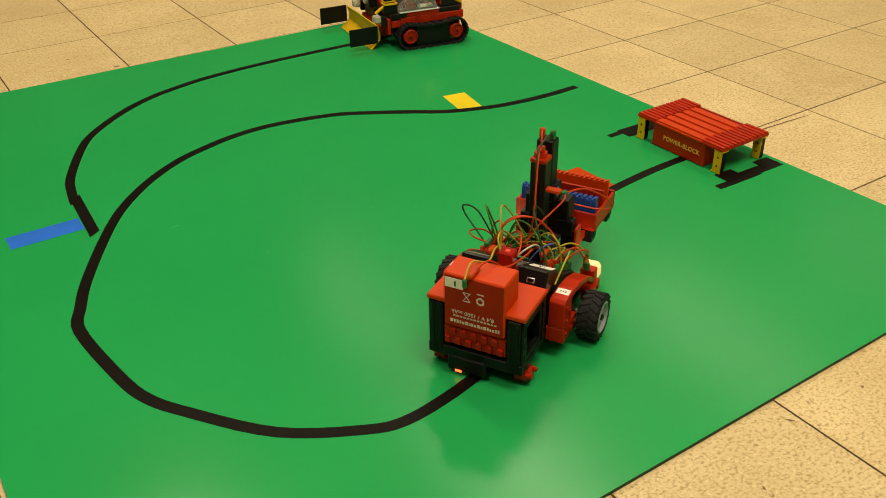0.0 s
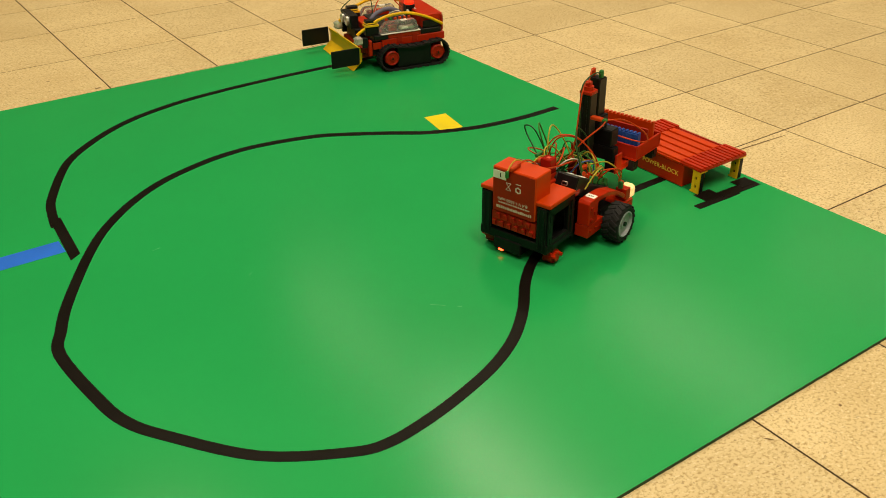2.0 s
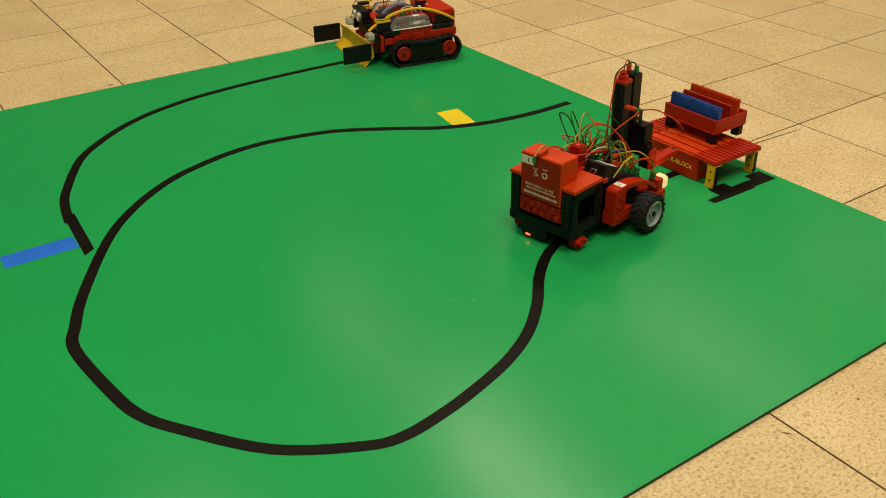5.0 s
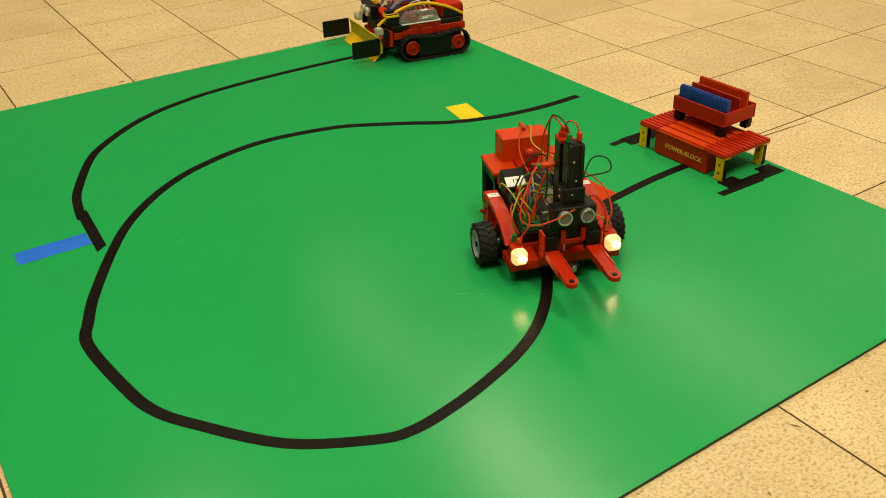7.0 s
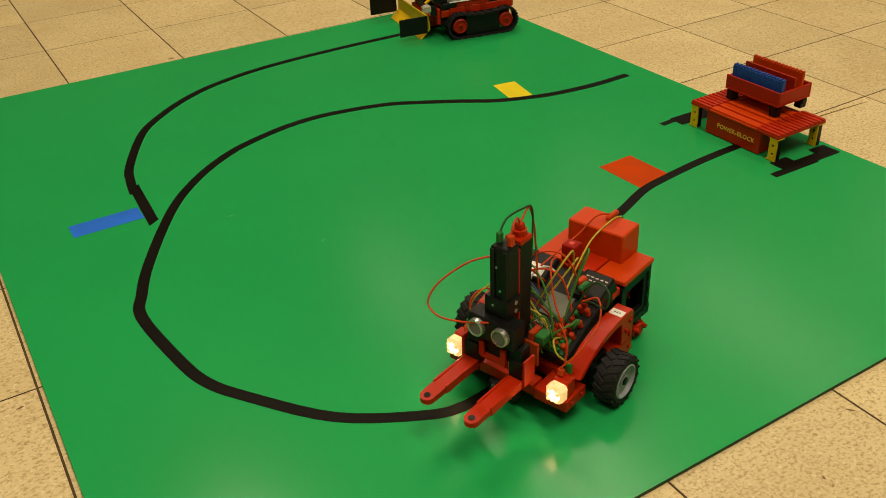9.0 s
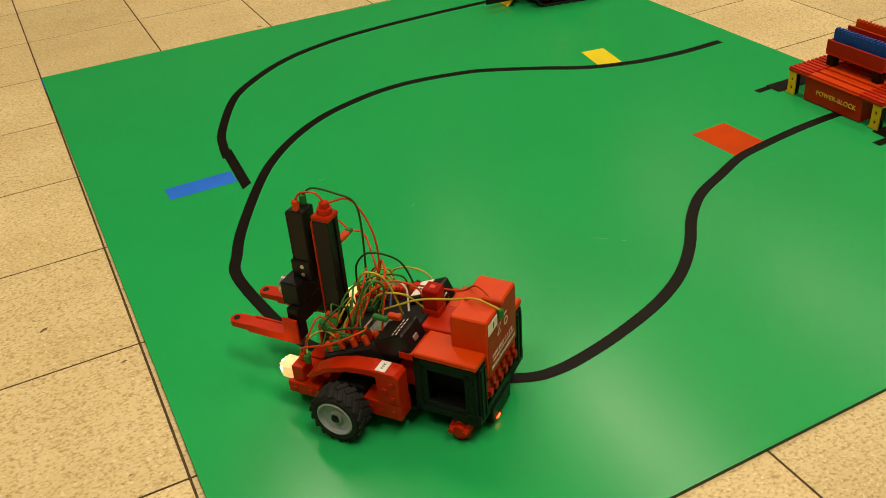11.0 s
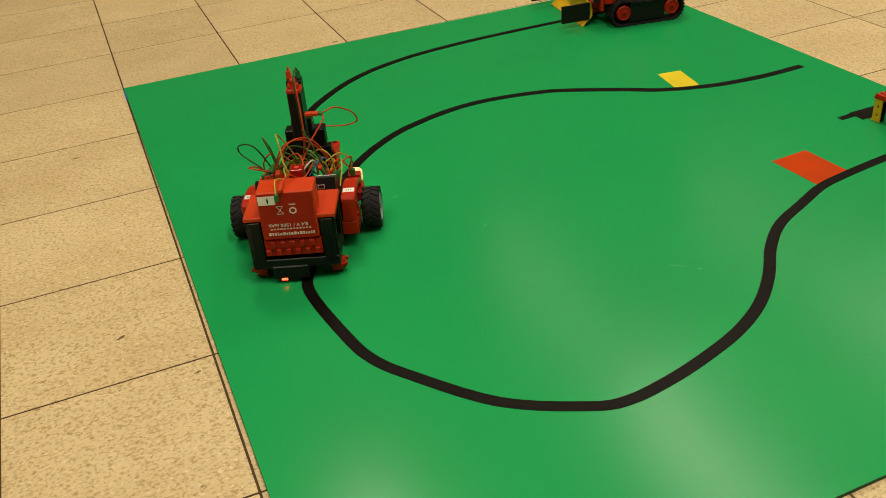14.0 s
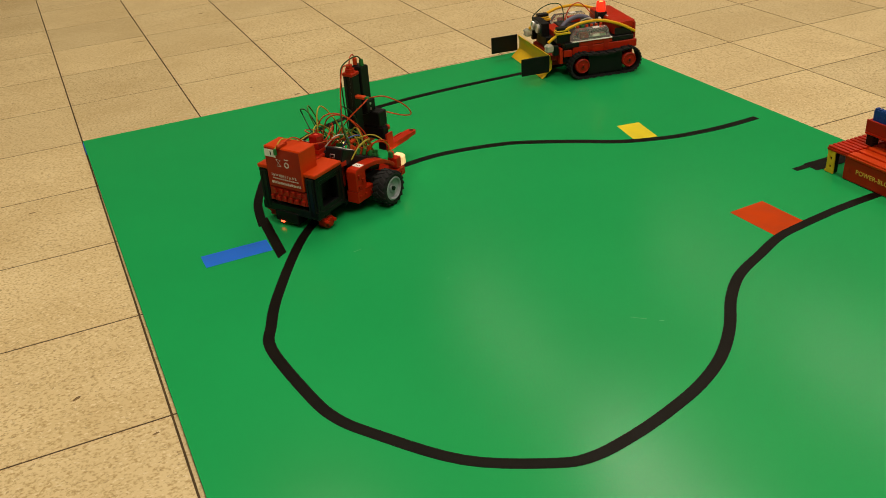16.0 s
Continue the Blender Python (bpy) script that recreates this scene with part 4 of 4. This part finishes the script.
# ---- bulldozer model ----
def track(dozer, s):
    hubs = ((0.0450, 0.0235, 0.0205), (-0.0450, 0.0235, 0.0205))
    path = []
    for k in range(13):
        a = -math.pi / 2 + math.pi * k / 12
        path.append((0.0450 + 0.0215 * math.cos(a), 0.0235 + 0.0215 * math.sin(a)))
    for k in range(1, 6):
        u = k / 6
        path.append((0.0450 - 0.09 * u, 0.0450 - 0.0050 * math.sin(math.pi * u)))
    for k in range(13):
        a = math.pi / 2 + math.pi * k / 12
        path.append((-0.0450 + 0.0215 * math.cos(a), 0.0235 + 0.0215 * math.sin(a)))
    for k in range(1, 6):
        path.append((-0.0450 + 0.09 * k / 6, 0.0020))
    bm = bmesh.new()
    y0, y1 = sorted((s * 0.0560, s * 0.0790))
    n = len(path)
    for i in range(n):
        a, b = Vector(path[i]), Vector(path[(i + 1) % n])
        c, d = (a + b) / 2, b - a
        m = Matrix.Translation((c[0], 0, c[1])) @ Matrix.Rotation(-math.atan2(d[1], d[0]), 4, "Y")
        box(bm, -d.length * 0.56, d.length * 0.56, y0, y1, -0.0012, 0.0012, 0, m=m)
        box(bm, -d.length * 0.28, d.length * 0.28, y0 - 0.0005, y1 + 0.0005, -0.0030, -0.0010, 0.0003, m=m)
    belt = part("track", bm, RUBBER, dozer, "black rubber crawler track")
    for x, z, r in hubs:
        bm = bmesh.new()
        ring(bm, (x, s * 0.0670, z), "Y", [(-0.010, 0.0), (-0.010, 0.0135), (0.0100 * s, 0.0135), (0.0115 * s, 0.0115), (0.0100 * s, 0.0105), (0.0100 * s, 0.0040), (0.0125 * s, 0.0035), (0.0125 * s, 0.0)], 20)
        part("track_wheel", bm, RED_DARK, belt, "red wheel inside the track")
        bm = bmesh.new()
        rod(bm, (x, s * 0.0785, z), (x, s * 0.0805, z), 0.0018, 8)
        part("wheel_pin", bm, BLACK, belt)
    boxes("track_side", BLACK, belt, (-0.0330, 0.0330, *sorted((s * 0.0600, s * 0.0740)), 0.0045, 0.0400), bevel=0.001)


def crystal(name, parent, x, y, z, size, mat, label):
    """A cut clear lens that faces ahead."""
    bm = bmesh.new()
    h = size / 2
    box(bm, x - h, x + h, y - h, y + h, z - h, z + h, size * 0.2)
    lens = part(name, bm, mat, parent, label)
    for k in range(4):
        bm = bmesh.new()
        u, w = y + (k % 2 - 0.5) * h, z + (k // 2 - 0.5) * h
        rod(bm, (x + h - 0.0004, u, w), (x + h + 0.0012, u, w), h * 0.36, 6, h * 0.15)
        part("lens_facet", bm, mat, lens)
    return lens


def bulldozer():
    d = empty("bulldozer_model", "red toy bulldozer on black tracks with a yellow blade", "bulldozer", pose(0.906, -0.145, 0.0003, 0, 0, 170))
    track(d, 1)
    track(d, -1)
    boxes("chassis", RED, d, (-0.0620, 0.0600, -0.0540, 0.0540, 0.0260, 0.0420), (-0.0650, 0.0590, -0.0640, 0.0640, 0.0425, 0.0560),
          (-0.0170, 0.0460, -0.0640, 0.0640, 0.0565, 0.0640), bevel=0.001)
    boxes("chassis_rib", RED_DARK, d, (-0.0100, 0.0000, 0.0641, 0.0650, 0.0470, 0.0620), (0.0200, 0.0300, 0.0641, 0.0650, 0.0470, 0.0620), bevel=0.0004)
    boxes("rear_block", RED, d, (-0.0640, -0.0230, -0.0560, 0.0560, 0.0660, 0.0895), bevel=0.0015, label="red battery housing")
    boxes("rear_cap", RED_DARK, d, (-0.0650, -0.0590, -0.0580, 0.0580, 0.0565, 0.0860), bevel=0.0015)
    for s in (-1, 1):
        # black trim; the upper panel paints the shade of the housing's side recess
        boxes("rear_trim", BLACK, d, (-0.0585, -0.0180, *sorted((s * 0.0440, s * 0.0632)), 0.0565, 0.0655), (-0.0560, -0.0240, *sorted((s * 0.0562, s * 0.0600)), 0.0660, 0.0790), bevel=0.001)
        boxes("front_block", BLACK, d, (0.0470, 0.0740, *sorted((s * 0.0400, s * 0.0650)), 0.0560 if s > 0 else 0.0440, 0.0645), (0.0600, 0.0760, *sorted((s * 0.0420, s * 0.0600)), 0.0290, 0.0560), bevel=0.001)
        boxes("front_brick", RED, d, (0.0770, 0.0830, *sorted((s * 0.0500, s * 0.0620)), 0.0280, 0.0560), (0.0600, 0.0760, *sorted((s * 0.0605, s * 0.0640)), 0.0400, 0.0520))
        # clear cover over a circuit
        bm = bmesh.new()
        y0, y1 = sorted((s * 0.0440, s * 0.0645))
        rows = [[bm.verts.new(v) for v in ((x0, y0 + i, z), (x1, y0 + i, z), (x1, y1 - i, z), (x0, y1 - i, z))] for x0, x1, i, z in ((-0.0140, 0.0620, 0, 0.0668), (-0.0090, 0.0480, 0.003, 0.0848))]
        bm.faces.new(rows[0][::-1])
        bm.faces.new(rows[1])
        for k in range(4):
            bm.faces.new((rows[0][k], rows[0][(k + 1) % 4], rows[1][(k + 1) % 4], rows[1][k]))
        bmesh.ops.bevel(bm, geom=list(bm.edges), offset=0.0012, segments=2, affect="EDGES")
        cover = part("clear_cover", bm, CLEAR, d, "clear plastic cover")
        boxes("cover_base", WHITE, cover, (-0.0165, 0.0600, *sorted((s * 0.0430, s * 0.0660)), 0.0648, 0.0664), bevel=0.0004, label="white rim of the cover")
        boxes("circuit", RED_DARK, cover, (0.0280, 0.0440, *sorted((s * 0.0480, s * 0.0600)), 0.0690, 0.0780), bevel=0.0005)
        boxes("circuit", SILVER, cover, (-0.0050, 0.0220, *sorted((s * 0.0480, s * 0.0600)), 0.0690, 0.0740), bevel=0.0005)
        boxes("sticker", WHITE, cover, (0.0060, 0.0180, *sorted((s * 0.0500, s * 0.0600)), 0.0849, 0.0852), (0.0080, 0.0200, *sorted((s * 0.0632, s * 0.0640)), 0.0715, 0.0755), bevel=0)
        # valve with its hoses
        valve = boxes("valve", BLACK, d, (0.0610, 0.0860, *sorted((s * 0.0420, s * 0.0570)), 0.0640, 0.0790), (0.0640, 0.0850, *sorted((s * 0.0440, s * 0.0560)), 0.0790, 0.0920), bevel=0.001)
        boxes("valve_ring", YELLOW, valve, (0.0610, 0.0870, *sorted((s * 0.0410, s * 0.0580)), 0.0795, 0.0835), (0.0630, 0.0860, *sorted((s * 0.0415, s * 0.0575)), 0.0850, 0.0870), bevel=0.0008)
        tube("hose", ((0.0700, s * 0.055, 0.0870), (0.0600, s * 0.056, 0.0910), (0.0390, s * 0.057, 0.0966), (0.0040, s * 0.058, 0.0970), (-0.0320, s * 0.060, 0.0860), (-0.0620, s * 0.060, 0.0700)),
             0.0027, HOSE, d, "yellow pneumatic hose", n=9)
        tube("hose", ((0.0800, s * 0.052, 0.0800), (0.0920, s * 0.051, 0.0730), (0.1010, s * 0.050, 0.0660)), 0.0027, HOSE, d, "yellow pneumatic hose", n=9)
        crystal("headlamp", d, 0.1010, s * 0.0560, 0.0580, 0.0140, LAMP_DIM, "clear unlit headlamp")
        boxes("lamp_mount", BLACK, d, (0.0840, 0.0940, *sorted((s * 0.0510, s * 0.0600)), 0.0440, 0.0620), bevel=0.001)
        boxes("blade_arm", RED_DARK, d, (0.0520, 0.0960, *sorted((s * 0.030, s * 0.040)), 0.0200, 0.0280), bevel=0.001)
    boxes("control_unit", GREY_BLACK, d, (-0.0200, 0.0560, -0.0420, 0.0420, 0.0645, 0.0760), bevel=0.0015)
    boxes("unit_brick", RED, d, (0.0500, 0.0760, -0.0380, 0.0380, 0.0560, 0.0740), (0.0100, 0.0300, -0.0400, -0.0200, 0.0760, 0.0840), bevel=0.001)
    for k in range(6):
        boxes("plug", (WIRE_RED, GREEN_PLUG)[k == 4], d, (-0.010 + k * 0.009, -0.005 + k * 0.009, 0.030, 0.035, 0.0758, 0.0850), bevel=0.001)
    # distance sensor at the front
    boxes("sensor_mount", BLACK, d, (0.0700, 0.0900, -0.0400, 0.0100, 0.0440, 0.0640), bevel=0.001)
    sensor = boxes("distance_sensor", BLACK, d, (0.0800, 0.0955, -0.0490, 0.0020, 0.0635, 0.0885), bevel=0.001, label="black distance sensor with two silver eyes")
    for y in (-0.0120, -0.0360):
        bm = bmesh.new()
        ring(bm, (0.0955, y, 0.0760), "X", [(0, 0.0082), (0.0046, 0.0082), (0.0050, 0.0064), (0.0036, 0.0062), (0.0036, 0.0)], 20)
        part("sensor_eye", bm, SILVER, sensor)
    # blade
    bm = bmesh.new()
    slab(bm, [(-0.0010, 0.0415), (-0.0035, 0.0415), (-0.0065, 0.0300), (-0.0060, 0.0160), (0.0110, 0.0006), (0.0130, 0.0006), (-0.0035, 0.0165), (-0.0040, 0.0300)], -0.0745, 0.0745)
    blade = part("blade", bm, YELLOW, d, "yellow angled dozer blade")
    blade.matrix_basis = pose(0.1030, -0.0275, 0, 0, 0, 3.3)
    for y in (-0.0757, 0.0757):
        boxes("black_plate", BLACK, blade, (-0.0005, 0.0535, y - 0.0012, y + 0.0012, 0.0115, 0.0430), bevel=0.0006, label="black rectangular end plate")
    # warning lamp and wires
    base = boxes("beacon_base", BLACK, d, (-0.0300, -0.0130, -0.0085, 0.0085, 0.0760, 0.0965), bevel=0.001)
    # small white blocks stand for the reflections round the beacon's foot
    boxes("beacon_socket", WHITE, base, (-0.0295, -0.0265, 0.0095, 0.0170, 0.0897, 0.0912), (-0.0160, -0.0120, 0.0088, 0.0150, 0.0860, 0.0890), bevel=0.0006)
    bm = bmesh.new()
    rod(bm, (-0.0215, 0, 0.0966), (-0.0215, 0, 0.1140), 0.0092, 10, 0.0080)
    part("lens", bm, BEACON, base, "lit red warning lamp")
    bm = bmesh.new()
    rod(bm, (-0.0215, 0, 0.0990), (-0.0215, 0, 0.1146), 0.0040, 8)
    part("bulb", bm, BEACON_CORE, base)
    tube("cable", ((0.0620, 0.010, 0.0740), (0.0480, 0.004, 0.0860), (0.0240, 0.000, 0.0920), (0.0060, 0.002, 0.0880), (-0.0040, 0.006, 0.0770)), 0.0042, CABLE_GREY, d, "grey sleeved cable", n=9)
    tube("wire", ((0.1020, -0.0180, 0.0880), (0.1080, -0.010, 0.1000), (0.0880, -0.010, 0.1150), (0.0660, -0.010, 0.1190), (0.0500, -0.012, 0.1100), (0.0460, -0.014, 0.0780)), 0.0009, WIRE_DARK, d)
    tube("wire", ((0.0440, -0.020, 0.0760), (0.0300, -0.026, 0.1020), (0.0080, -0.030, 0.1080), (-0.0140, -0.020, 0.0860)), 0.0010, WIRE_RED, d)
    tube("wire", ((0.0340, 0.014, 0.0760), (0.0240, 0.020, 0.0900), (0.0080, 0.022, 0.0920), (-0.0060, 0.020, 0.0780)), 0.0010, WIRE_WHITE, d)
    boxes("front_frame", RED_DARK, d, (0.0560, 0.0860, -0.0480, -0.0380, 0.0300, 0.0430), (0.0560, 0.0860, 0.0380, 0.0480, 0.0300, 0.0430), (0.0860, 0.0940, -0.0480, 0.0480, 0.0320, 0.0420))


# ---- floor tiles ----
def tile_floor():
    sx, sy, gap, lean = 0.2012, 0.2043, 0.0023, 0.010
    base = boxes("floor", GROUT, None, (X0, X1, Y0, Y1, -0.06, FLOOR - 0.0004), bevel=0)
    tagged(base, "cream terrazzo floor tiles with thin brown joints", "floor", kind="structure")
    bm = bmesh.new()
    hx, hy, b = sx / 2 - gap / 2, sy / 2 - gap / 2, 0.0003
    corners = ((1, 1), (-1, 1), (-1, -1), (1, -1))
    v = [[bm.verts.new((u * (hx - i), w * (hy - i) + lean * u * hx, z)) for u, w in corners] for i, z in ((0, -0.003), (0, -b), (b, 0))]
    for lo, hi in zip(v, v[1:]):
        for k in range(4):
            bm.faces.new((lo[k], lo[(k + 1) % 4], hi[(k + 1) % 4], hi[k]))
    bm.faces.new(v[2])
    data = mesh_of("tile", bm, TILE)
    near, rest = 0, []
    for i in range(int(X0 / sx) - 1, int(X1 / sx) + 1):
        for j in range(int(Y0 / sy) - 1, int(Y1 / sy) + 1):
            x = (i + 0.5) * sx - 0.001
            y = (j + 0.5) * sy + 0.0085 + lean * x
            if x - hx < X0 or x + hx > X1 or y - hy < Y0 or y + hy > Y1:
                continue
            x += 0.0135 if y < -1.15 and x > 0.1 else 0.0
            hidden = 0.12 < x < 0.9 and -1.1 < y < -0.12
            if -0.9 < x < 2.6 and -1.75 < y < 1.75 and not hidden and near < 300:
                near += 1
                t = new("tile", data)
                t.parent = base
                t.matrix_basis = pose(x, y, FLOOR, 0, 0, 180 * ((i * 7 + j * 3) % 2))
            else:
                rest.append((x, y))
    for x, y, l, w, a in ((0.383, 0.026, 0.012, 0.005, 0), (0.183, 0.5795, 0.034, 0.004, -8), (-0.096, -0.243, 0.014, 0.003, 5), (0.344, 0.415, 0.006, 0.004, 30),
                          (0.319, 0.114, 0.009, 0.003, 0), (0.355, 0.741, 0.013, 0.005, 0), (0.606, -1.247, 0.010, 0.002, -50), (0.699, -1.255, 0.004, 0.002, 20),
                          (0.522, -1.289, 0.005, 0.002, 80), (1.115, -0.8085, 0.15, 0.0034, -2.5), (-0.083, -0.734, 0.011, 0.004, 30), (-0.02, -0.83, 0.007, 0.003, 10)):
        bm = bmesh.new()
        rim = [bm.verts.new((l / 2 * math.cos(k * math.pi / 5) * (1 + 0.25 * math.sin(3.1 * k + x * 40)), w / 2 * math.sin(k * math.pi / 5) * (1 + 0.25 * math.cos(2.3 * k + y * 50)), 0)) for k in range(10)]
        bm.faces.new(rim)
        mark = part("dirt_mark", bm, CHIP, base, "small dark chip in a tile")
        mark.matrix_basis = pose(x, y, FLOOR + 0.0003, 0, 0, a)
    n = len(rest)
    verts = [(x + u * hx, y + w * hy + lean * u * hx, FLOOR) for x, y in rest for u, w in corners]
    me = bpy.data.meshes.new("far_tiles")
    me.from_pydata(verts, [], [(4 * k, 4 * k + 1, 4 * k + 2, 4 * k + 3) for k in range(n)])
    me.materials.append(TILE)
    far = new("far_tiles", me)
    far.parent = base
    tagged(far, kind="stuff")


room()
mat_and_tapes()
platform()
robot, lift, wheel_l, wheel_r = forklift()
crate = crate_model()
bulldozer()
tile_floor()


# ---- what moves ----
def drive():
    """The robot's way over the mat: seconds, x, y and heading in degrees."""
    return [(0, 0.502, -0.989, 30.1), (0.5, 0.555, -0.944, 43.5), (1, 0.605, -0.895, 39.4), (1.5, 0.662, -0.857, 30.2), (2, 0.721, -0.833, 16.8),
            (2.5, 0.781, -0.821, 9.8), (3, 0.847, -0.810, 6.6), (3.5, 0.854, -0.810, 3.0), (4.3, 0.854, -0.811, 2.0), (4.9, 0.770, -0.829, 10.0),
            (5.5, 0.645, -0.862, 19.0), (5.8, 0.629, -0.867, 14.5), (6, 0.629, -0.867, -11), (6.2, 0.630, -0.868, -38.6), (6.5, 0.625, -0.868, -76.4),
            (7, 0.615, -0.886, -109.6), (7.5, 0.584, -0.942, -126.6), (8, 0.535, -0.992, -139.6), (8.5, 0.477, -1.028, -156.0), (9, 0.415, -1.053, -160.5),
            (9.5, 0.355, -1.065, -175.3), (10, 0.295, -1.059, -194.1), (10.2, 0.269, -1.052, -204.5), (11.2, 0.172, -0.968, -237), (12.3, 0.112, -0.837, -255.7),
            (12.5, 0.110, -0.812, -265), (13, 0.110, -0.747, -281.8), (13.5, 0.127, -0.685, -289.2), (14, 0.153, -0.625, -291.8), (14.5, 0.184, -0.569, -298.4),
            (15, 0.222, -0.517, -307.5), (15.5, 0.265, -0.472, -314.8), (16, 0.314, -0.433, -327.3)]


def at(rows, t):
    """A smooth value between uneven rows (monotone where the rows stand still)."""
    times = [r[0] for r in rows]
    i = min(max(np.searchsorted(times, t, side="right") - 1, 0), len(rows) - 2)
    a, b = rows[i], rows[i + 1]
    h = b[0] - a[0]

    def slope(k, c):
        if k in (0, len(rows) - 1):
            j = 0 if k == 0 else len(rows) - 2
            return (rows[j + 1][c] - rows[j][c]) / (rows[j + 1][0] - rows[j][0])
        p = (rows[k][c] - rows[k - 1][c]) / (rows[k][0] - rows[k - 1][0])
        q = (rows[k + 1][c] - rows[k][c]) / (rows[k + 1][0] - rows[k][0])
        return 0.0 if p * q <= 0 else 2 * p * q / (p + q)

    u = (t - a[0]) / h
    out = []
    for c in range(1, len(a)):
        m0, m1 = slope(i, c) * h, slope(i + 1, c) * h
        out.append((2 * u ** 3 - 3 * u ** 2 + 1) * a[c] + (u ** 3 - 2 * u ** 2 + u) * m0 + (3 * u ** 2 - 2 * u ** 3) * b[c] + (u ** 3 - u ** 2) * m1)
    return out


LIFT = [(0, 0.0075), (3.0, 0.0072), (3.5, 0.0020), (3.9, 0.0), (16, 0.0)]
# how far the crate sits to the right of and lower on the forks before it is set down
SETTLE = [(0, 0.0085, 0.0030), (2.2, 0.0080, 0.0025), (2.9, 0.0010, 0.0025), (3.5, 0.0, 0.0), (16, 0.0, 0.0)]
REST = pose(0.988, -0.793, 0.0383, 0, 0, 1.5)


def motions():
    rows = drive()
    times = [k / 10 for k in range(161)]
    path = [at(rows, t) for t in times]
    walk(robot, [(t, pose(x, y, 0.0006, 0, 0, a)) for t, (x, y, a) in zip(times, path)])
    walk(lift, [(t, pose(0, 0, at(LIFT, t)[0])) for t in times if t <= 4.2 or t in (8.0, 16.0)])
    spin = {wheel_l: 0.0, wheel_r: 0.0}
    keys = {wheel_l: [], wheel_r: []}
    last = path[0]
    for t, p in zip(times, path):
        d = radians((p[2] + last[2]) / 2)
        ahead = (p[0] - last[0]) * math.cos(d) + (p[1] - last[1]) * math.sin(d)
        turn = radians(p[2] - last[2])
        for w, s in ((wheel_l, 1), (wheel_r, -1)):
            spin[w] += (ahead - s * turn * WHEEL_Y) / WHEEL_R
            keys[w].append((t, pose(0, s * WHEEL_Y, WHEEL_R, 0, math.degrees(spin[w]), 0)))
        last = p
    for w, k in keys.items():
        walk(w, k)
    # the crate rides on the forks until it is set down on the platform
    x, y, a = at(rows, 3.9)
    ride = pose(x, y, 0, 0, 0, a).inverted() @ REST
    carried = []
    for t, (x, y, a) in zip(times, path):
        if t <= 3.9:
            aside, down = at(SETTLE, t)
            carried.append((t, pose(0, 0, at(LIFT, t)[0] - down) @ pose(x, y, 0, 0, 0, a) @ pose(0, -aside, 0) @ ride))
    walk(crate, carried + [(4.2, REST), (10, REST), (16, REST)])


motions()
